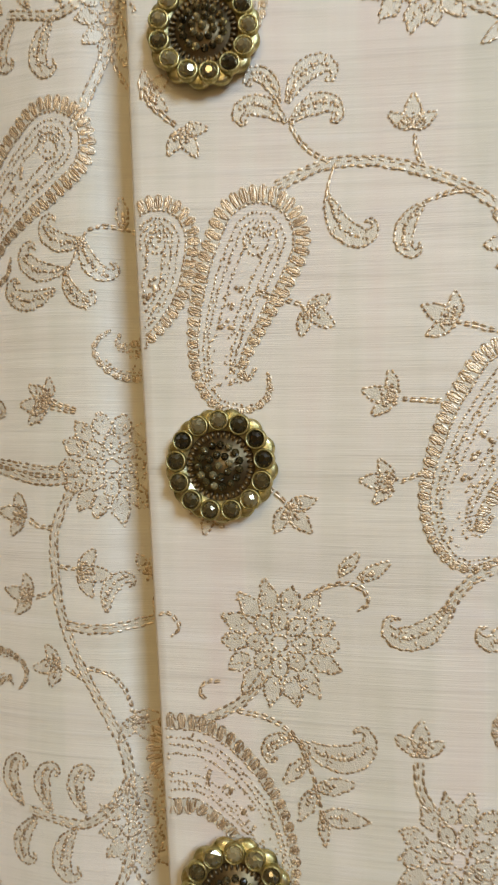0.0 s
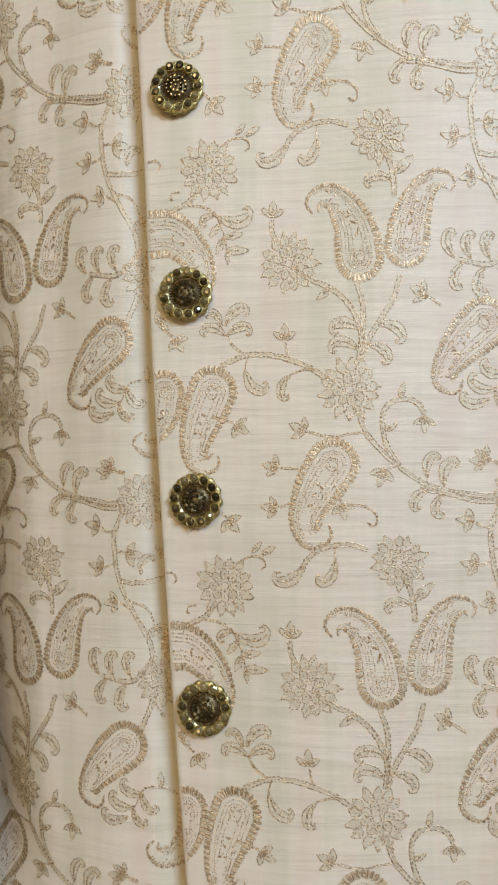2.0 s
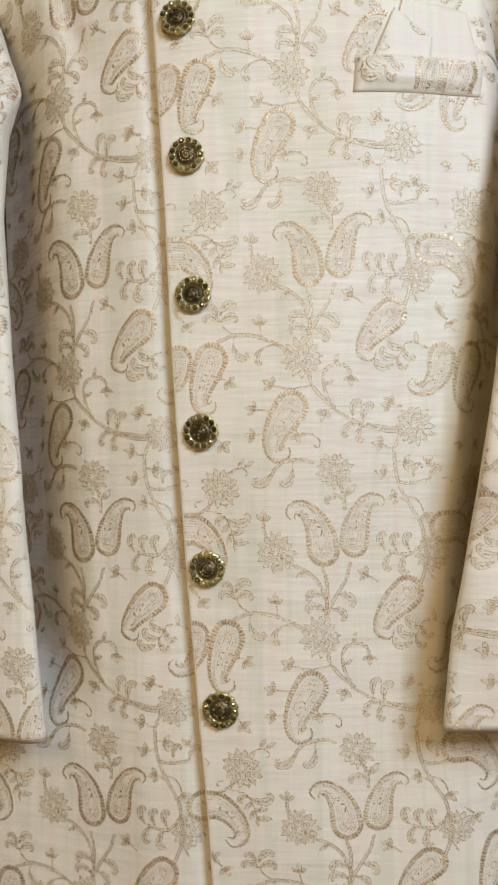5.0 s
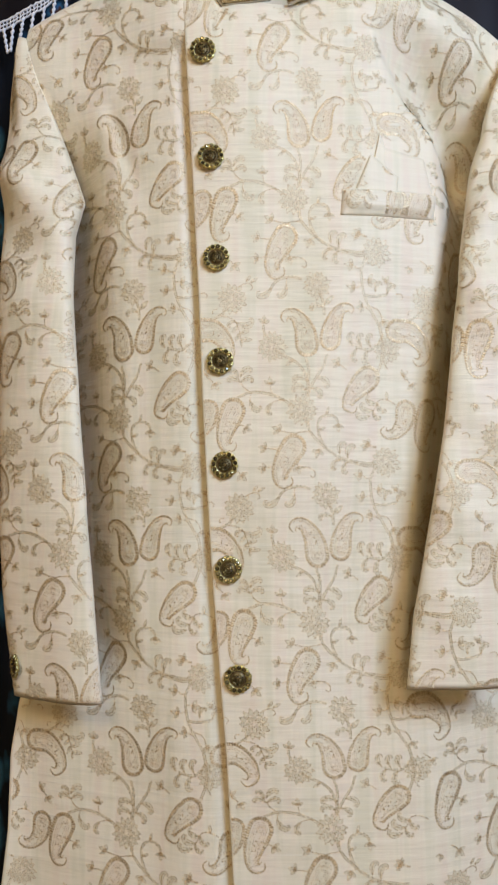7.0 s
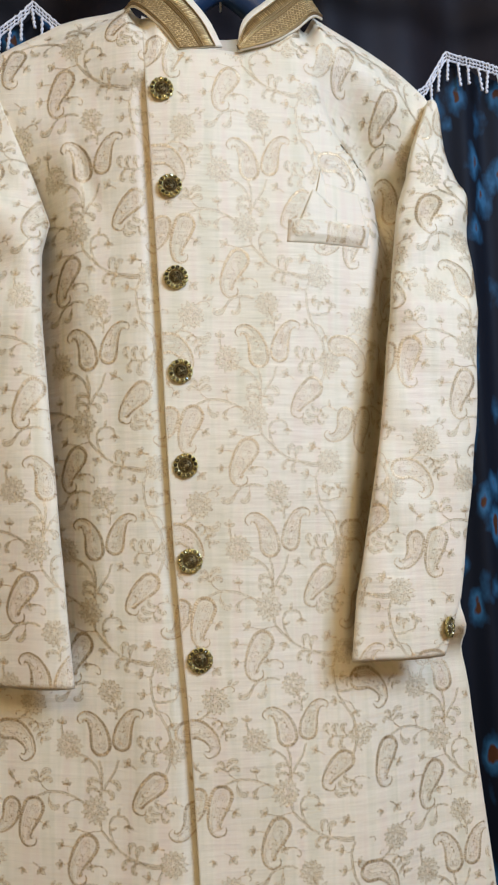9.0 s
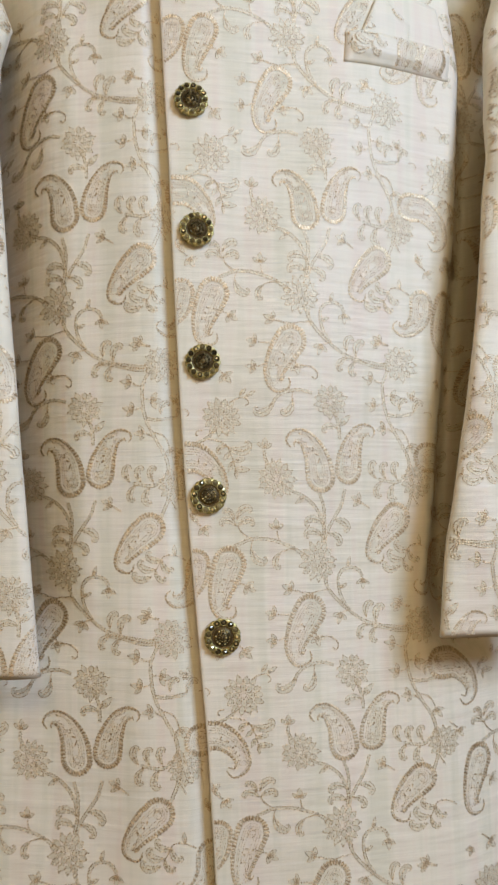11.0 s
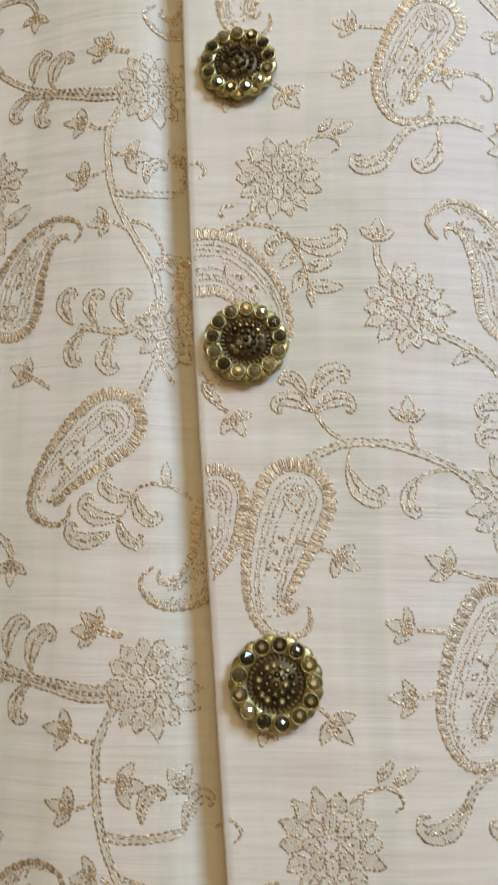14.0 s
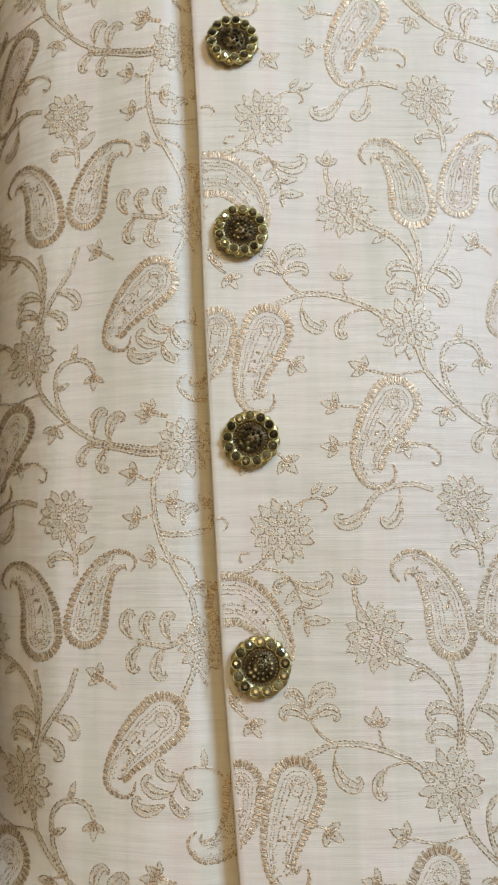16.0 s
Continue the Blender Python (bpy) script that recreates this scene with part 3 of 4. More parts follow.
def flower(x, y, r, turn):
    g, f = [], []
    c = np.array([x, y])

    def ring(rad, n=24):
        a = np.linspace(0, 2 * np.pi, n)
        return c + rad * np.stack([np.cos(a), np.sin(a)], 1)

    g.append(stitched(ring(r * 0.13), 0.9, 0.25, 0.5))
    for i in range(8):
        a = 2 * math.pi * i / 8 + math.radians(turn)
        d, n = np.array([math.cos(a), math.sin(a)]), np.array([-math.sin(a), math.cos(a)])
        f.append(ribbon(np.array([c + d * r * q + n * r * w for q, w in ((0.18, 0.02), (0.34, 0.12), (0.53, 0.06))]), np.array([c + d * r * q - n * r * w for q, w in ((0.18, 0.02), (0.34, 0.12), (0.53, 0.06))])))
        loop = [c + d * r * 0.18, c + d * r * 0.34 + n * r * 0.13, c + d * r * 0.52 + n * r * 0.08, c + d * r * 0.52 - n * r * 0.08, c + d * r * 0.34 - n * r * 0.13, c + d * r * 0.18]
        g.append(stitched(spline(loop, 5), 0.85, 0.18, 0.50, 0.17))
        g.append(stitched([c + d * r * 0.28, c + d * r * 0.44], 0.9, 0.2, 0.6))
    count = 14
    for i in range(count):
        a = 2 * math.pi * i / count + math.radians(turn) + random.uniform(-0.06, 0.06)
        d, n = np.array([math.cos(a), math.sin(a)]), np.array([-math.sin(a), math.cos(a)])
        far = r * random.uniform(0.9, 1.08)
        l = spline([c + d * r * 0.55 + n * r * 0.07, c + d * r * 0.75 + n * r * 0.15, c + d * far], 5)
        q = spline([c + d * r * 0.55 - n * r * 0.07, c + d * r * 0.75 - n * r * 0.15, c + d * far], 5)
        f.append(ribbon(l, q, 2))
        g += [stitched(l, 0.9, 0.18, 0.48, 0.17), stitched(q, 0.9, 0.18, 0.48, 0.17), scatter(l, q, 9)]
    motif("embroidered_flower", *g, fill=f)


def paisley(half, pts):
    """half: half the head's width; pts: the spine from the head's middle to the curled tip."""
    p = spline(pts, 14)
    t = np.gradient(p, axis=0)
    t /= np.linalg.norm(t, axis=1)[:, None]
    n = np.stack([-t[:, 1], t[:, 0]], 1)
    d = np.concatenate([[0], np.cumsum(np.linalg.norm(np.diff(p, axis=0), axis=1))])
    s = d / d[-1]
    w = half * np.interp(s, (0, 0.2, 0.45, 0.62, 0.78, 0.9, 1.0), (1.0, 0.95, 0.74, 0.57, 0.45, 0.35, 0.14))

    def line(k, end=1.0):
        m = s <= end
        a0 = math.atan2(n[0, 1], n[0, 0])
        arc = [p[0] + w[0] * k * np.array([math.cos(a0 + f), math.sin(a0 + f)]) for f in np.linspace(0, np.pi, 16)]
        return np.vstack([(p[m] + n[m] * w[m, None] * k)[::-1], arc[1:-1], p[m] - n[m] * w[m, None] * k])

    outer, mid, low = line(1.02), line(0.72), line(0.86)
    g = [stitched(line(0.70), 0.9, 0.2, 0.40)]
    for k, end in ((0.52, 0.85), (0.38, 0.70), (0.20, 0.5)):
        g.append(stitched(line(k, end), 0.55, 0.45, 0.44, 0.16))
    # the border: small scallops of close satin stitches
    dist = np.concatenate([[0], np.cumsum(np.linalg.norm(np.diff(outer, axis=0), axis=1))])
    at = np.arange(0.4, dist[-1], 2.5)
    pick = lambda line_, q: np.stack([np.interp(q, dist, line_[:, 0]), np.interp(q, dist, line_[:, 1])], 1)
    for shift, reach in ((-0.80, 0.55), (-0.38, 0.92), (0.05, 1.05), (0.45, 0.95), (0.82, 0.55)):
        a = pick(mid, at + shift * 0.7) + np.random.normal(0, 0.10, (len(at), 2))
        b = a + (pick(outer, at + shift) - a) * reach + np.random.normal(0, 0.14, (len(at), 2))
        g.append(np.hstack([a, b, np.full((len(at), 1), 0.40)]))
    bow = [low, outer, outer, low]
    edge = [pick(ln, at + q) for ln, q in zip(bow, (-1.1, -0.5, 0.5, 1.1))]
    for e0, e1 in zip(edge, edge[1:]):
        g.append(np.hstack([e0, e1, np.full((len(at), 1), 0.40)]))
    g.append(scatter(line(0.62, 0.75), line(0.08, 0.75), 110))
    # arcs and knots inside the head
    c = p[0]
    for rad in (0.14, 0.27):
        f = np.linspace(0.3, 5.4, 18)
        g.append(stitched(c + half * rad * np.stack([np.cos(f), np.sin(f)], 1), 0.8, 0.3, 0.46))
    for q in (0.22, 0.32, 0.42):
        i = int(np.searchsorted(s, q))
        k = p[i] + np.random.normal(0, 0.4, (4, 2))
        g.append(np.hstack([k, k + np.random.normal(0, 0.9, (4, 2)), np.full((4, 1), 0.8)]))
    motif("embroidered_paisley", *g, fill=[ribbon(outer, mid, 2)])


paisley(11.7, [(-7.3, -33.3), (-14.8, -45), (-20, -57.3), (-18, -65.6), (-12.1, -65), (-10.9, -59.7)])
paisley(11.4, [(-62, 0.3), (-67.7, -13.7), (-70.6, -25.6), (-68.5, -32.5), (-62.7, -32.6), (-61.1, -28.2)])
paisley(11.1, [(61.4, 28.5), (51.8, 19.8), (44.5, 10.9), (42.3, 4.2), (46.7, 1.4), (49.7, 4.7)])
paisley(10.8, [(11.8, -129.2), (9.7, -116.1), (3.4, -104.9), (-3.8, -101.4), (-8.8, -104.3), (-7.7, -109)])
paisley(9.9, [(32.8, -124.5), (35.4, -112), (40.5, -101), (46.8, -96.5), (52, -97.7), (51.6, -101.5)])
paisley(9.6, [(96.3, 0.6), (94.3, -10.7), (87.4, -19.6), (79.8, -21.9), (75.4, -18.9), (77, -14.8)])
paisley(10.8, [(-85.6, -115.6), (-73.9, -116.5), (-63.4, -125.8), (-59.6, -136.9), (-65.1, -142.9), (-70.5, -140.1)])
flower(0.5, -0, 13.9, 10)
flower(-56.9, -88.2, 13.9, 0)
flower(-20.3, -130.6, 13.6, 25)
flower(21.3, -76.8, 12.7, 40)
flower(76.4, -46.7, 13.9, 0)
flower(85.7, -132.3, 12.7, 60)
vine([(-57.9, 11.5), (-52.1, 14.0), (-47.3, 15.7), (-41.6, 16.1), (-33.7, 15.5), (-25.3, 13.1), (-18.3, 10.2), (-11.4, 6.1), (-6.0, 2.5)])
vine([(-47.0, 16.2), (-51.2, 18.7), (-54.0, 22.0), (-55.1, 24.7)], single=True)
leaf(-55.7, 24.7, -66.1, 28.2, 1)
leaf(-55.1, 24.7, -44.6, 28.2, -1)
leaf(-55.6, 28.8, -47.0, 37.3, -1)
leaf(-57.3, 28.8, -63.2, 35.6, 1)
vine([(-45.3, 15.4), (-46.8, 11.1), (-46.8, 8.5)], single=True)
leaf(-46.8, 9.8, -38.7, -0.3, 1)
vine([(-14.2, 8.5), (-20.6, 8.5), (-25.9, 6.8)], single=True)
leaf(-25.9, 7.0, -30.3, -2.8, 1)
vine([(-26.1, 13.7), (-27.7, 17.2), (-28.2, 21.2)], single=True)
sprig(-28.5, 22.5, 90, 7.4)
vine([(-87.1, 29.6), (-83.3, 26.6), (-79.6, 24.0)], single=True)
sprig(-79.1, 23.8, -62, 7.2)
sprig(-87.0, 31.0, 35, 7.0)
vine([(-62.5, -11.2), (-57.4, -12.7), (-51.7, -14.5)], single=True)
sprig(-51.1, -15.1, -35, 7.4)
vine([(-4.8, -21.7), (-11.9, -20.7), (-18.8, -18.9)], single=True)
sprig(-19.9, -18.4, 150, 7.8)
vine([(-22.6, -35.5), (-27.4, -35.4), (-31.6, -34.8)], single=True)
sprig(-32.4, -34.5, 165, 7.4)
vine([(-24.8, -50.6), (-28.5, -51.7), (-31.8, -52.8)], single=True)
sprig(-32.9, -52.8, 175, 7.2)
vine([(-62.6, -52.6), (-58.9, -54.9), (-55.8, -57.7)], single=True)
sprig(-55.2, -58.2, -50, 8.0)
sprig(-72.5, -59.3, -110, 6.0)
vine([(3.9, 47.3), (6.8, 37.2), (6.8, 25.3), (4.6, 12.2)])
vine([(23.8, 48.6), (20.3, 38.1), (14.3, 29.1), (8.9, 20.5), (5.7, 12.2)])
leaf(6.0, 25.3, -6.6, 27.8, 1)
leaf(4.7, 16.9, -7.3, 19.9, 1)
leaf(13.7, 27.8, 24.9, 22.3, -1)
leaf(8.6, 18.9, 18.6, 13.0, -1)
vine([(3.4, -7.0), (7.3, -18.9), (14.0, -27.3), (22.1, -34.8), (32.9, -42.1), (43.9, -45.6), (55.0, -47.5), (66.2, -48.2)])
vine([(22.1, -34.2), (16.8, -25.9), (14.8, -16.3), (15.7, -9.4), (19.9, -5.3), (26.2, -4.6), (30.9, -6.8), (33.6, -11.0)])
sprig(33.5, -12.9, -90, 7.0)
leaf(22.7, -3.7, 24.7, 3.0, 0)
leaf(15.8, -18.2, 21.6, -15.5, 0)
vine([(22.1, -34.5), (18.5, -35.0), (15.7, -36.3)], single=True)
sprig(15.2, -36.6, -110, 7.6)
leaf(34.6, -39.9, 37.1, -29.0, -1)
leaf(41.8, -43.7, 45.4, -31.6, -1)
leaf(35.1, -44.4, 27.5, -52.5, 1)
leaf(41.7, -46.4, 37.9, -56.5, 1)
vine([(86.5, 5.3), (80.9, 8.8), (74.7, 9.7), (70.1, 7.8), (66.9, 1.2), (64.8, -1.5)], single=True)
leaf(79.0, 9.6, 78.3, 17.1, 0)
leaf(70.7, 6.5, 59.7, 9.7, -1)
leaf(66.3, 0.2, 54.2, 3.4, -1)
leaf(63.1, -4.3, 50.7, -5.3, -1)
leaf(65.4, -0.4, 70.9, -8.0, 1)
leaf(69.8, 7.6, 75.3, -1.6, 1)
vine([(68.0, -33.6), (64.6, -32.7), (61.8, -31.5)], single=True)
sprig(61.3, -31.2, 150, 7.2)
vine([(-5.0, -21.4), (0.5, -20.2), (7.9, -19.5)], single=True)
vine([(-6.8, -42.6), (-5.2, -47.0), (-3.9, -50.8)], single=True)
sprig(-3.6, -51.4, -75, 7.2)
vine([(-0.9, -51.7), (6.2, -52.4), (11.0, -55.4), (11.8, -59.3), (9.3, -61.4), (7.4, -59.2)], single=True)
vine([(7.7, -71.3), (-0.4, -69.0), (-7.2, -69.4), (-14.1, -71.6), (-18.9, -75.4), (-21.7, -81.2)])
leaf(-20.6, -78.1, -32.4, -86.2, -1)
vine([(-6.4, -70.3), (-7.3, -74.4), (-6.8, -77.1)], single=True)
leaf(-6.8, -75.5, -12.5, -86.6, -1)
vine([(22.6, -82.3), (25.5, -87.8), (27.3, -94.7), (27.7, -103.6)])
leaf(26.7, -96.4, 15.5, -95.8, 1)
leaf(27.8, -93.7, 36.8, -86.2, 0)
vine([(-60.4, -95.5), (-65.1, -100.9), (-70.9, -104.4), (-76.8, -106.7)])
vine([(-70.5, -97.6), (-73.7, -97.9), (-75.5, -100.2), (-73.5, -102.2)], single=True)
vine([(-51.5, -78.3), (-46.9, -75.8), (-42.0, -74.9), (-38.7, -76.3), (-37.9, -79.1), (-40.4, -80.5)], single=True)
leaf(-44.0, -72.7, -39.4, -67.7, 0)
leaf(-39.5, -73.5, -32.9, -69.6, 0)
vine([(-66.9, -103.7), (-58.8, -105.2), (-54.2, -108.5), (-51.2, -113.9), (-49.8, -119.4), (-48.5, -124.9)], single=True)
leaf(-53.1, -109.0, -38.1, -109.7, 1)
leaf(-53.7, -108.2, -60.9, -111.7, 1)
leaf(-51.7, -112.5, -57.2, -118.0, 0)
leaf(-49.8, -118.3, -41.0, -116.7, 0)
leaf(-50.1, -118.3, -53.9, -125.6, 0)
leaf(-48.7, -123.8, -38.3, -124.3, 0)
leaf(-48.7, -124.1, -48.3, -130.1, 0)
vine([(-25.4, -121.0), (-27.8, -116.6), (-28.0, -111.1)])
sprig(-27.7, -109.5, 90, 7.4)
vine([(-18.7, -132.4), (-11.2, -137.8), (-3.1, -141.4), (3.6, -146.2), (9.0, -153.2), (11.8, -161.6), (12.7, -171.7)])
leaf(-1.2, -142.3, -7.8, -147.1, 0)
vine([(47.7, -151.0), (43.9, -148.4), (40.7, -146.4)], single=True)
sprig(40.1, -145.8, 150, 7.4)
vine([(-86.3, -83.6), (-82.2, -83.0), (-79.7, -85.9), (-81.7, -88.1)], single=True)
vine([(66.9, -52.1), (62.4, -62.7), (62.7, -74.8), (64.1, -82.5), (67.3, -91.7), (72.2, -100.7), (78.1, -111.2), (80.5, -119.1), (81.4, -130.0), (81.1, -140.7), (77.1, -151.2), (73.4, -159.3)])
vine([(30.7, -44.7), (40.7, -46.1), (50.4, -48.6), (58.7, -50.6), (66.8, -49.9)])
vine([(67.8, -34.3), (64.1, -33.5), (60.8, -32.9)], single=True)
sprig(60.1, -32.9, 165, 7.4)
vine([(61.7, -62.2), (58.1, -61.8), (54.8, -60.0)], single=True)
sprig(54.0, -59.1, 170, 7.6)
vine([(62.8, -76.2), (60.2, -78.2), (56.8, -79.3)], single=True)
sprig(55.9, -78.9, 165, 7.6)
vine([(69.0, -98.3), (66.9, -97.0), (64.4, -95.3)], single=True)
sprig(63.4, -95.0, 190, 7.4)
vine([(62.9, -71.4), (66.0, -71.7), (68.7, -72.3)], single=True)
sprig(68.7, -72.3, 0, 8.4)
leaf(75.2, -82.0, 79.1, -73.1, -1)
vine([(65.0, -85.3), (71.9, -86.0), (79.6, -85.3), (86.7, -83.7)])
leaf(86.7, -83.7, 92.0, -74.7, -1)
sprig(85.0, -73.0, 60, 7.0)
vine([(70.6, -95.8), (75.8, -96.9), (79.3, -100.7), (81.2, -106.4)], single=True)
sprig(81.6, -107.2, -55, 8.0)
vine([(80.5, -122.2), (76.2, -128.8), (69.8, -132.9), (62.2, -132.1), (55.4, -130.7)])
leaf(54.0, -130.1, 50.8, -119.2, -1)
leaf(61.8, -130.5, 59.9, -119.9, -1)
leaf(70.5, -130.4, 68.7, -119.8, -1)
leaf(58.0, -132.2, 53.7, -142.5, 1)
leaf(68.3, -133.5, 64.9, -145.4, 1)
vine([(81.1, -141.4), (83.4, -146.0), (85.9, -149.9)], single=True)


def lay(st, fill, face, lift=0.00018, tall=0.17):
    """Stitches and fills (mm, in the lattice's plane) as one mesh on the surface y = face(x, z)."""
    a, b = st[:, 0:2] / 1000, st[:, 2:4] / 1000
    w = st[:, 4] / 1780
    d = b - a
    ln = np.linalg.norm(d, axis=1) + 1e-9
    t = d / ln[:, None]
    n = np.stack([-t[:, 1], t[:, 0]], 1)
    spots, highs = [], []
    for f, side, up in ((0, 0, 0.2), (0.22, 1, 0.1), (0.22, 0, 1), (0.22, -1, 0.1), (0.78, 1, 0.1), (0.78, 0, 1), (0.78, -1, 0.1), (1, 0, 0.2)):
        spots.append(a + d * f + n * (w * side)[:, None])
        highs.append(np.full(len(a), up))
    q = np.stack(spots, 1)
    up = np.stack(highs, 1) * (w * 2 * tall / 0.5)[:, None]
    e = 0.0008

    def out_of(c):
        gx = (face(c[:, 0] + e, c[:, 1]) - face(c[:, 0] - e, c[:, 1])) / (2 * e)
        gz = (face(c[:, 0], c[:, 1] + e) - face(c[:, 0], c[:, 1] - e)) / (2 * e)
        nn = np.stack([gx, -np.ones_like(gx), gz], 1)
        return nn / np.linalg.norm(nn, axis=1)[:, None]

    pts = np.stack([q[..., 0], face(q[..., 0], q[..., 1]), q[..., 1]], 2) + out_of((a + b) / 2)[:, None] * (up + lift + 0.00012)[..., None]
    tris = np.array([[0, 2, 1], [0, 3, 2], [7, 4, 5], [7, 5, 6], [1, 2, 5], [1, 5, 4], [2, 3, 6], [2, 6, 5]])
    faces = ((np.arange(len(a)) * 8)[:, None, None] + tris[None]).reshape(-1, 3).tolist()
    pts = pts.reshape(-1, 3)
    plain = len(faces)
    if len(fill):
        c = fill.reshape(-1, 4, 2) / 1000
        p2 = np.stack([c[..., 0], face(c[..., 0], c[..., 1]), c[..., 1]], 2) + out_of(c.mean(axis=1))[:, None] * lift
        faces += (len(pts) + np.arange(len(c) * 4).reshape(-1, 4)).tolist()
        pts = np.vstack([pts, p2.reshape(-1, 3)])
    me = bpy.data.meshes.new("stitches")
    me.from_pydata(pts.tolist(), [], faces)
    me.materials.append(ZARI)
    me.materials.append(ZARI_PALE)
    me.polygons.foreach_set("material_index", [0] * plain + [1] * (len(faces) - plain))
    return me


def spread(parent_part, face, inside, moved=(0.0, 0.0), turn=0.0, pivot=(0.0, 1.3), repeats=(range(-3, 4), range(-3, 6)), least=4, down=PERIOD[1], chosen=None, drift=False):
    """The repeat pattern over one panel; inside(x, z) tells where the panel shows."""
    ca, sa = math.cos(math.radians(turn)), math.sin(math.radians(turn))
    for i in repeats[0]:
        for j in repeats[1]:
            ox = ORIGIN[0] * 1000 + moved[0] + i * PERIOD[0] + j * PERIOD[2]
            oz = ORIGIN[1] * 1000 + moved[1] + j * down
            for name, st, fill in MOTIFS:
                q, g = st.copy(), fill.copy()
                for src, dst, count in ((st, q, 2), (fill, g, 4)):
                    for k in range(0, count * 2, 2):
                        x, z = src[:, k] + ox - pivot[0] * 1000, src[:, k + 1] + oz - pivot[1] * 1000
                        dst[:, k] = pivot[0] * 1000 + ca * x - sa * z
                        dst[:, k + 1] = pivot[1] * 1000 + sa * x + ca * z
                        if drift:  # the lap hangs a little off the grain towards the hem
                            low = np.maximum(1200 - dst[:, k + 1], 0)
                            dst[:, k] += 0.04 * low
                            dst[:, k + 1] += np.interp(low, (0, 100, 190, 270), (0.0, -4.5, -4.0, 3.0))
                        # the cloth is eased a little longer over the chest
                        dst[:, k + 1] += 0.06 * np.maximum(dst[:, k + 1] - 1295, 0)
                mx, mz = (q[:, 0] + q[:, 2]) / 2000, (q[:, 1] + q[:, 3]) / 2000
                if mx.max() < -0.4 or mx.min() > 0.4 or mz.max() < 0.62 or mz.min() > 1.80:
                    continue
                if chosen and not chosen(mx.mean(), mz.mean()):
                    continue
                q = q[inside(mx, mz)]
                if len(g):
                    ok = np.ones(len(g), bool)
                    for k in range(0, 8, 2):
                        ok &= inside(g[:, k] / 1000, g[:, k + 1] / 1000)
                    g = g[ok]
                if len(q) >= least:
                    hold(name, lay(q, g, face), None, parent_part)


def on_right(x, z):
    hid = (x > sleeve_in(1, z) + 0.07) & (z > 1.08) & (z < 1.6)
    pocket = (x > 0.113) & (x < 0.188) & (z > 1.476) & (z < 1.553 - 0.60 * np.maximum(x - 0.144, 0) - 1.9 * np.maximum(0.138 - x, 0))
    return ~pocket & (x > edge_x(z) + 0.0012) & (x < side_right(z) - 0.003) & (z < top_z(x) - 0.003) & ~hid & (z > 0.80)


def on_skirt(x, z):
    return (x > 0.10) & (z < 1.05) & (x < side_right(z) - 0.003) & (z > 0.80)


def on_left(x, z):
    hid = (x < sleeve_in(-1, z) - 0.06) & (z > 1.08) & (z < 1.6)
    return (x < edge_x(z) + 0.004) & (x > side_left(z) + 0.003) & (z < top_z(x) - 0.003) & ~hid & (z > 0.80)


def on_sleeve(side):
    def test(x, z):
        a, b = sleeve_in(side, z), sleeve_out(side, z)
        k = np.abs((x - (a + b) / 2) / ((b - a) / 2 + 1e-6))
        return (k < 0.985) & (z > CUFF[side] + 0.002) & (z < top_z(x) - 0.006)
    return test


spread(RIGHT_PANEL, lambda x, z: body_y(x, z, False), on_right, chosen=lambda x, z: x < 0.165 or z > 1.03, drift=True)
spread(RIGHT_PANEL, lambda x, z: body_y(x, z, False), on_skirt, (0, 36), chosen=lambda x, z: x > 0.172 and z < 1.03)
spread(LEFT_PANEL, lambda x, z: body_y(x, z, True), on_left, (6.5, -3), down=-191.0)
spread(SLEEVE[1], lambda x, z: sleeve_y(1, x, z), on_sleeve(1), (40, 60), 4, (0.22, 1.3))
spread(SLEEVE[-1], lambda x, z: sleeve_y(-1, x, z), on_sleeve(-1), (-30, 60), -3, (-0.18, 1.3))


# ---- collar with gold embroidery ----
BROCADE = thread("gold_brocade_ground", (0.20, 0.135, 0.05), (0.32, 0.23, 0.10), 0.6, 0.45)


def strip_at(low, high):
    """A banded strip between two 3D paths: a function of the share along and across."""
    a, b = spline(low, 16), spline(high, 16)

    def at(u, v):
        k = np.clip(u, 0, 1) * (len(a) - 1)
        pa = np.stack([np.interp(k, np.arange(len(a)), a[:, c]) for c in range(3)], -1)
        pb = np.stack([np.interp(k, np.arange(len(b)), b[:, c]) for c in range(3)], -1)
        v = np.asarray(v)[..., None]
        return pa * (1 - v) + pb * v
    return at


def strip_normal(at, u, v):
    e = 0.01
    du = at(u + e, v) - at(u - e, v)
    dv = at(u, v + e) - at(u, v - e)
    n = np.cross(du, dv)
    n = n / (np.linalg.norm(n, axis=-1)[..., None] + 1e-12)
    return np.where(n[..., 1:2] > 0, -n, n)


def strip_sheet(at, v0, v1, lift, thick, nu=40, nv=8):
    u, v = np.meshgrid(np.linspace(0, 1, nu), np.linspace(v0, v1, nv), indexing="ij")
    n = strip_normal(at, u, v)
    return sheet(at(u, v) + n * lift, thick, (0, 1, 0))


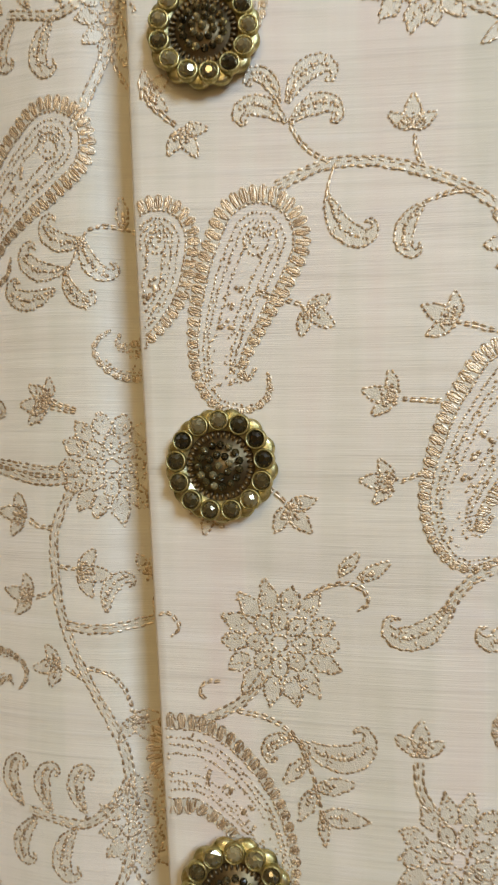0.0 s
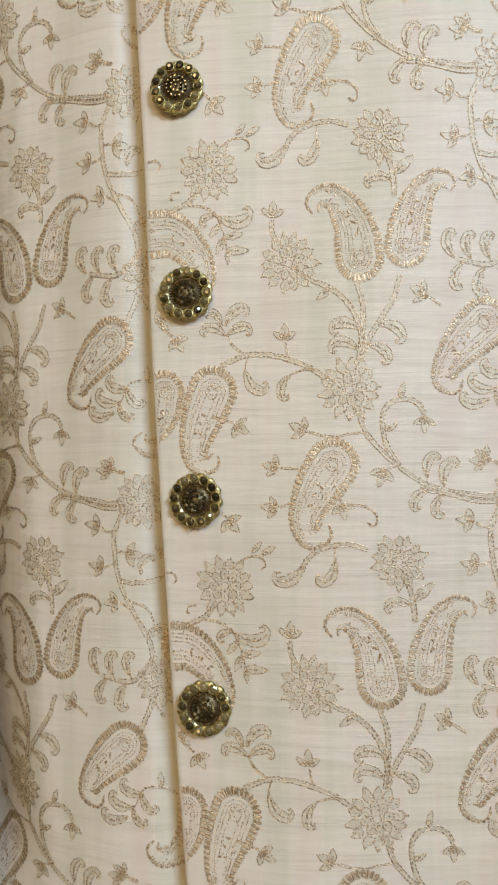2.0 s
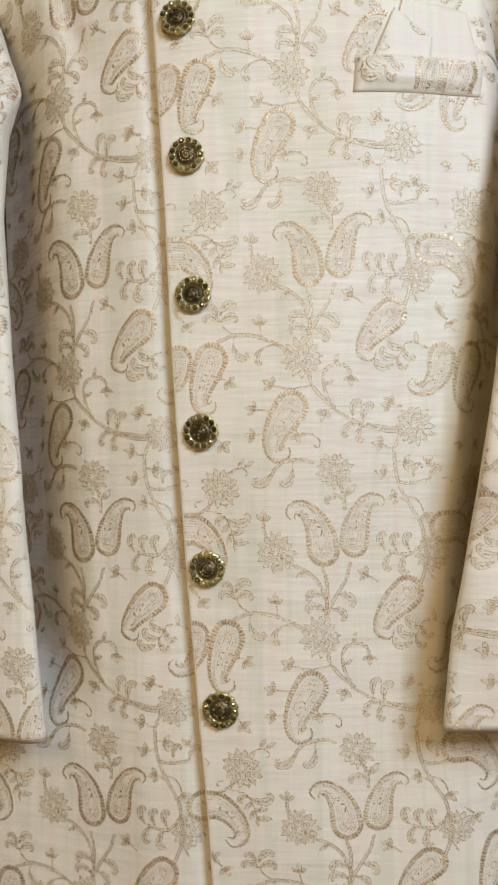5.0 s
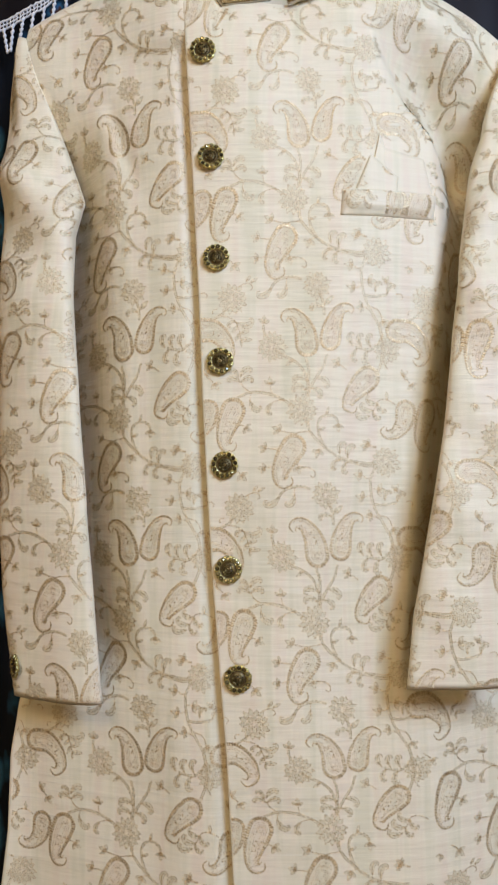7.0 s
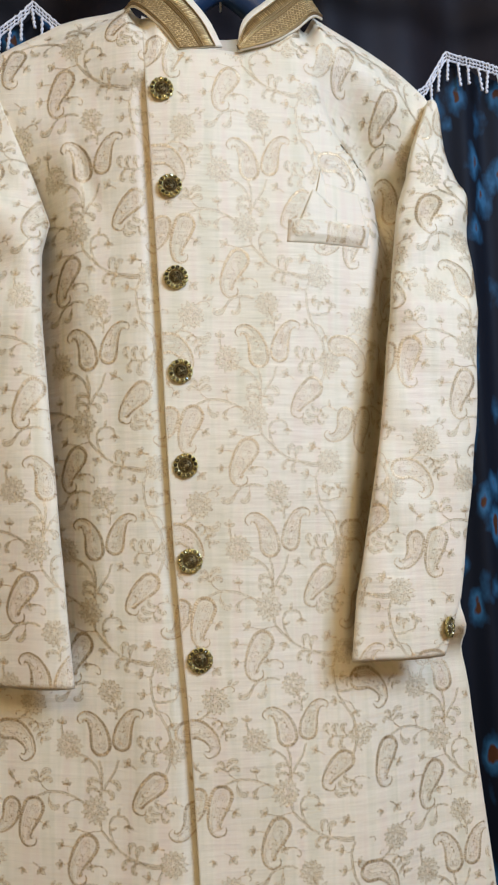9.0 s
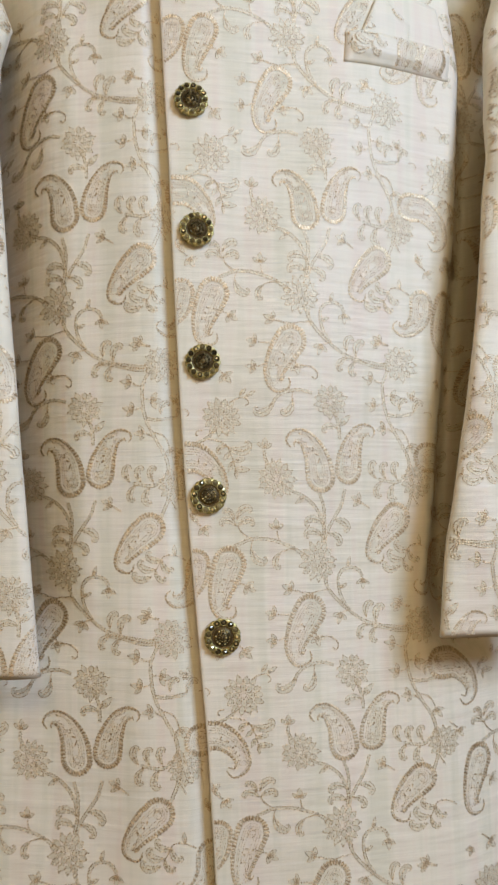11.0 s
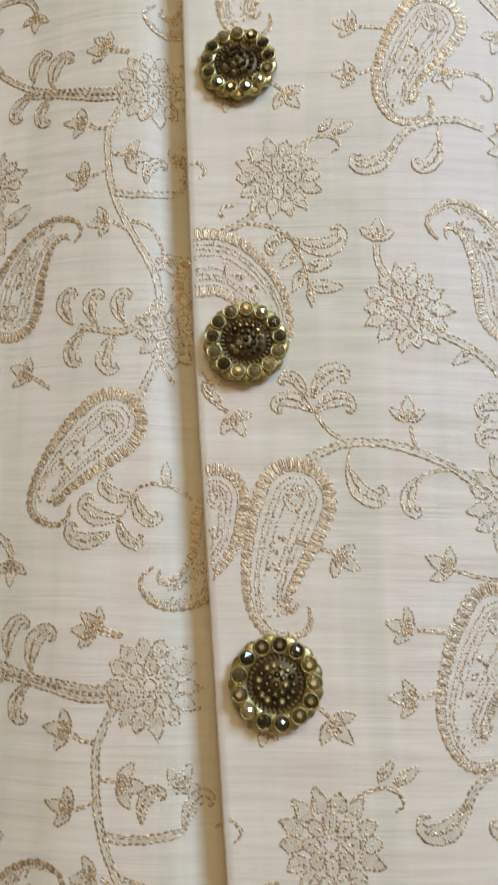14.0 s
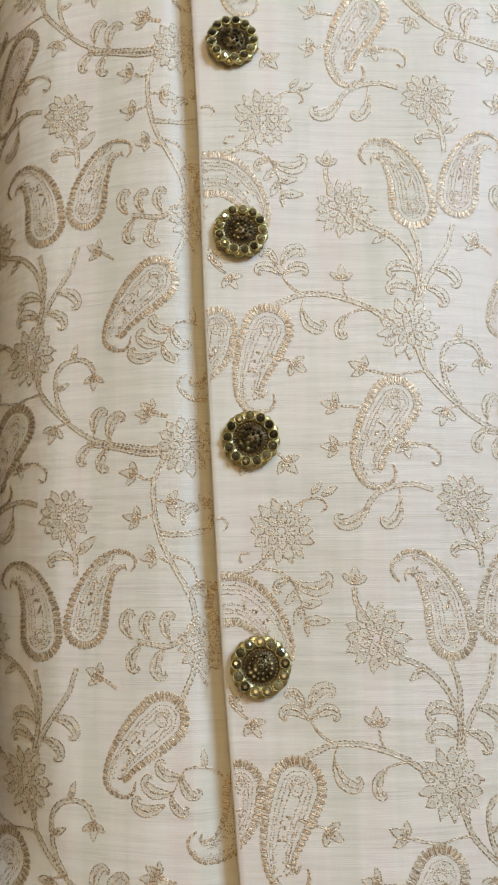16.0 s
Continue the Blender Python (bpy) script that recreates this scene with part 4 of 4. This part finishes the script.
def strip_stitches(at, rows, lift):
    """rows: u0, v0, u1, v1, width in metres."""
    r = np.array(rows, float)
    a, b = at(r[:, 0], r[:, 1]), at(r[:, 2], r[:, 3])
    n = strip_normal(at, (r[:, 0] + r[:, 2]) / 2, (r[:, 1] + r[:, 3]) / 2)
    t = b - a
    s = np.cross(n, t)
    s /= np.linalg.norm(s, axis=1)[:, None] + 1e-12
    w = r[:, 4:5] / 2
    pts = np.stack([a, a + t * 0.2 + s * w, a + t * 0.2 + n * w * 1.3, a + t * 0.2 - s * w, a + t * 0.8 + s * w, a + t * 0.8 + n * w * 1.3, a + t * 0.8 - s * w, b], 1) + n[:, None] * lift
    tris = np.array([[0, 2, 1], [0, 3, 2], [7, 4, 5], [7, 5, 6], [1, 2, 5], [1, 5, 4], [2, 3, 6], [2, 6, 5]])
    faces = ((np.arange(len(r)) * 8)[:, None, None] + tris[None]).reshape(-1, 3)
    me = bpy.data.meshes.new("stitches")
    me.from_pydata(pts.reshape(-1, 3).tolist(), [], faces.tolist())
    return me


def collar_side(low, high):
    # the lower edge is sewn to the fronts
    low = [(x, min(y, float(body_y(x, min(z, float(top_z(x)) - 0.001), x < float(edge_x(z)))) - 0.0025), z) for x, y, z in low]
    at = strip_at(low, high)
    band = part("collar_band", strip_sheet(at, 0.0, 1.06, 0.0, 0.003), IVORY, COAT, "standing collar with a gold embroidered band")
    part("gold_ground", strip_sheet(at, 0.03, 0.90, 0.0007, 0.0005), BROCADE, band, "dull gold brocade band")
    for v in (0.045, 0.085, 0.53, 0.57, 0.62, 0.89):
        u = np.linspace(0.005, 0.995, 60)
        n = strip_normal(at, u, np.full(60, v))
        part("gold_cord", tube(at(u, np.full(60, v)) + n * 0.0012, 0.00075, 6), GOLD, band, "twisted gold cord")
    bars = []
    for u in np.linspace(0.02, 0.98, 58):
        bars.append((u - 0.004, 0.655, u + 0.004, 0.855, 0.0010))
    hold("gold_braid", strip_stitches(at, bars, 0.0012), GOLD, band, "gold satin braid")
    zig = []
    for k, v in enumerate(np.linspace(0.12, 0.47, 7)):
        for i, u in enumerate(np.linspace(0.01, 0.98, 62)):
            up = 0.028 if (i + k) % 2 else -0.028
            zig.append((u, v + up, u + 0.016, v - up, random.uniform(0.0006, 0.0011)))
    hold("zigzag_fill", strip_stitches(at, zig, 0.0012), GOLD, band, "gold zigzag beading")
    return band


collar_side([(-0.009, 0.168, 1.6835), (-0.029, 0.172, 1.711), (-0.055, 0.186, 1.741), (-0.069, 0.214, 1.754)],
            [(0.0350, 0.171, 1.6895), (0.0190, 0.177, 1.725), (-0.009, 0.187, 1.765), (-0.033, 0.20, 1.792), (-0.046, 0.225, 1.806)])
collar_side([(0.0545, 0.168, 1.6835), (0.093, 0.170, 1.696), (0.119, 0.177, 1.7155), (0.139, 0.188, 1.738), (0.154, 0.212, 1.752)],
            [(0.0532, 0.171, 1.6890), (0.0625, 0.176, 1.722), (0.087, 0.186, 1.750), (0.114, 0.20, 1.781), (0.128, 0.225, 1.806)])


def back_panel():
    """The coat's back with its cream lining, seen in the neck."""
    rows, cols = 60, 50
    pts = np.zeros((rows, cols, 3))
    for c in range(cols):
        f = c / (cols - 1)
        x = -0.205 + 0.465 * f
        top = float(top_z(x)) - 0.004
        if -0.06 < x < 0.142:
            top = 1.800 - 0.030 * math.cos((x - 0.041) / 0.101 * math.pi / 2)
        z = np.linspace(BOTTOM, top, rows)
        bend = 0.30 + 0.02 * math.cos((x - 0.03) * 5)
        pts[:, c] = np.stack([np.full(rows, x), np.maximum(bend - 0.035 * smooth_step(0.06, 0.0, top - z), 0.0), z], 1)
    return part("back_panel", sheet(pts, 0.0016, (0, 1, 0)), LINING, COAT, "cream lined back of the coat")


back_panel()


# ---- breast pocket and pocket square ----
def flat_piece(outline, lift, thick, mat, name, parent_part=None, label="", steps=10, flush=False):
    """A piece of cloth on the right panel: a quadrilateral (x, z corners, in order) that follows the cloth."""
    a, b, c, d = (np.array(p) for p in outline)
    pts = np.zeros((steps, steps * 2, 3))
    for r in range(steps):
        for k in range(steps * 2):
            u, v = k / (steps * 2 - 1), r / (steps - 1)
            q = (a * (1 - u) + b * u) * (1 - v) + (d * (1 - u) + c * u) * v
            rim = min(u, 1 - u) * 20, min(v, 1 - v) * 8
            if flush:  # sewn down at the sides and below, open above
                rim = (1, 1)
                up = lift * (0.15 + 0.85 * float(smooth_step(0, 0.12, min(u, 1 - u)) * smooth_step(0, 0.4, v)))
            else:
                up = lift
            pts[r, k] = (q[0], float(body_y(q[0], q[1], False)) - up + 0.0007 * max(0, 1 - min(rim)), q[1])
    return part(name, sheet(pts, thick, (0, 1, 0)), mat, parent_part, label)


WELT = flat_piece([(0.1012, 1.4765), (0.1900, 1.4765), (0.1935, 1.5000), (0.1036, 1.5005)], 0.0042, 0.0012, IVORY, "pocket_welt", COAT, "ivory breast pocket welt", flush=True)


def welt_y(x, z):
    u, v = (x - 0.1022) / 0.09, (z - 1.4765) / 0.0238
    return body_y(x, z, False) - 0.0042 * (0.15 + 0.85 * smooth_step(0, 0.12, np.minimum(u, 1 - u)) * smooth_step(0, 0.4, v))


spread(WELT, welt_y, lambda x, z: (x > 0.105) & (x < 0.189) & (z > 1.4785) & (z < 1.4995), least=2)


SQUARE = tagged(new("pocket_square"), "folded ivory embroidered pocket square tucked in the breast pocket", "handkerchief")
flat_piece([(0.1400, 1.4960), (0.1907, 1.4960), (0.1815, 1.5352), (0.1417, 1.5432)], 0.0014, 0.0010, IVORY, "back_fold", SQUARE)
flat_piece([(0.1250, 1.4960), (0.1440, 1.4960), (0.1436, 1.5434), (0.1394, 1.5566)], 0.0024, 0.0008, IVORY, "middle_fold", SQUARE)
FOLD = flat_piece([(0.1135, 1.4960), (0.1545, 1.4960), (0.1562, 1.5143), (0.1299, 1.5343)], 0.0036, 0.0008, IVORY, "front_fold", SQUARE)
spread(FOLD, lambda x, z: body_y(x, z, False) - 0.0036, lambda x, z: (z > 1.502) & (x > 0.118) & (z < 1.531 - np.abs(x - 0.131) * np.where(x < 0.131, 2.0, 0.75)), (-22, 60))


# ---- hanger ----
def hanger():
    root = tagged(new("coat_hanger"), "wide navy plastic coat hanger inside the coat's shoulders", "hanger")
    u = np.linspace(0, 1, 40)
    x = -0.115 + 0.312 * u
    side = np.abs(u - 0.5) * 2
    z = 1.826 - 0.21 * side ** 1.3
    ang = np.arange(18) * 2 * np.pi / 18
    tall = 0.036 - 0.022 * side
    deep = 0.017 + 0.004 * side
    grid = np.stack([np.broadcast_to(x[:, None], (40, 18)), 0.262 + deep[:, None] * np.cos(ang), z[:, None] + 0.012 * (1 - side)[:, None] + tall[:, None] * np.sin(ang)], 2)
    bm = sheet(grid, closed=True)
    bm.verts.ensure_lookup_table()
    bm.faces.new([bm.verts[i] for i in range(18)])
    bm.faces.new([bm.verts[39 * 18 + i] for i in range(18)])
    bmesh.ops.recalc_face_normals(bm, faces=bm.faces)
    part("shoulder_piece", bm, PLASTIC, root, "broad navy plastic bow")
    steel, _, _ = material("bright_steel", 0.2, 1.0, (0.6, 0.6, 0.62))
    hook = [(0.041, 0.262, 1.79), (0.041, 0.262, 1.86), (0.041, 0.262, 1.90)] + [(0.041 - 0.022 + 0.022 * math.cos(a), 0.262, 1.915 + 0.022 * math.sin(a)) for a in np.linspace(0, 3.6, 12)]
    part("hook", tube(hook, 0.002, 8), steel, root, "steel hook")
    rail = tagged(new("hanging_rail"), "steel hanging rail fixed between the shop walls", "rail")
    part("rod", tube([(-2.2, 0.262, 1.922), (0.0, 0.262, 1.922), (2.2, 0.262, 1.922)], 0.0125, 16), steel, rail)


hanger()


# ---- garments behind ----
def drape(name, x0, x1, z0, top, y, folds, amp, mat, label, category, phase=0.0):
    rows, cols = 70, 160
    pts = np.zeros((rows, cols, 3))
    for c in range(cols):
        x = x0 + (x1 - x0) * c / (cols - 1)
        z = np.linspace(z0, float(top(x)), rows)
        w = amp * (np.sin(x * folds + phase + 0.9 * np.sin(z * 3 + x * 8)) + 0.5 * np.sin(x * folds * 2.3 + 1.3 + z * 1.2 + phase) + 0.35 * np.sin(z * 11 + x * folds * 0.6))
        pts[:, c] = np.stack([np.full(rows, x), y + w, z], 1)
    return tagged(part(name, sheet(pts, 0.0012, (0, 1, 0)), mat), label, category)


drape("black_satin_garment", -0.75, 0.85, 0.5, lambda x: 2.05 - 0.1 * abs(x), 0.40, 19, 0.018, BLACK, "black satin garment hanging in loose folds behind the coat", "garment")


def lace_left(x):
    return along(x, (-0.75, 1.70), (-0.40, 1.745), (-0.2725, 1.779), (-0.2296, 1.798), (-0.2047, 1.822), (-0.1905, 1.8395), (-0.1757, 1.8255), (-0.1536, 1.804), (-0.11, 1.765))


def lace_right(x):
    return along(x, (0.26, 1.705), (0.3068, 1.739), (0.322, 1.765), (0.3365, 1.789), (0.368, 1.778), (0.45, 1.75), (0.8, 1.68))


drape("blue_printed_garment", -0.75, -0.10, 0.5, lambda x: lace_left(x) - 0.004, 0.335, 60, 0.006, BLUE, "deep blue printed silk garment hanging behind the coat", "garment", 0.4)
drape("blue_printed_garment", 0.25, 0.85, 0.5, lambda x: lace_right(x) - 0.004, 0.335, 60, 0.006, BLUE, "deep blue printed silk garment hanging behind the coat", "garment", 1.7)


def lace(x0, x1, path):
    root = tagged(new("lace_trim"), "white crochet lace trim with a twisted fringe", "lace")
    x = np.linspace(x0, x1, 90)
    z = path(x)
    y = 0.322 + 0.003 * np.sin(x * 60)
    for k, r in ((0.0, 0.0014), (0.005, 0.0009), (0.010, 0.0013)):
        part("braid", tube(np.stack([x, y + 0.0008 * np.sin(x * 900), z - k + 0.0008 * np.sin(x * 1100)], 1), r, 6), WHITE, root)
    rungs = np.arange(x0 + 0.002, x1, 0.0042)
    for q in rungs:
        zt = float(path(q))
        yy = 0.322 + 0.003 * math.sin(q * 60)
        part("rung", tube([(q, yy, zt), (q + 0.0006, yy - 0.001, zt - 0.005), (q, yy, zt - 0.010)], 0.0007, 5), WHITE, root)
    for q in np.arange(x0 + 0.004, x1, 0.0125):
        zt = float(path(q)) - 0.010
        yy = 0.322 + 0.003 * math.sin(q * 60)
        ln = random.uniform(0.026, 0.036)
        s = np.linspace(0, 1, 16)
        lean = random.uniform(-0.004, 0.006)
        cord = np.stack([q + lean * s + 0.0007 * np.sin(s * 30), yy - 0.002 + 0.0007 * np.cos(s * 30), zt - ln * s], 1)
        part("fringe_cord", tube(cord, 0.0017 - 0.0006 * np.cos(s * 30), 6), WHITE, root)


lace(-0.42, -0.12, lace_left)
lace(0.285, 0.48, lace_right)
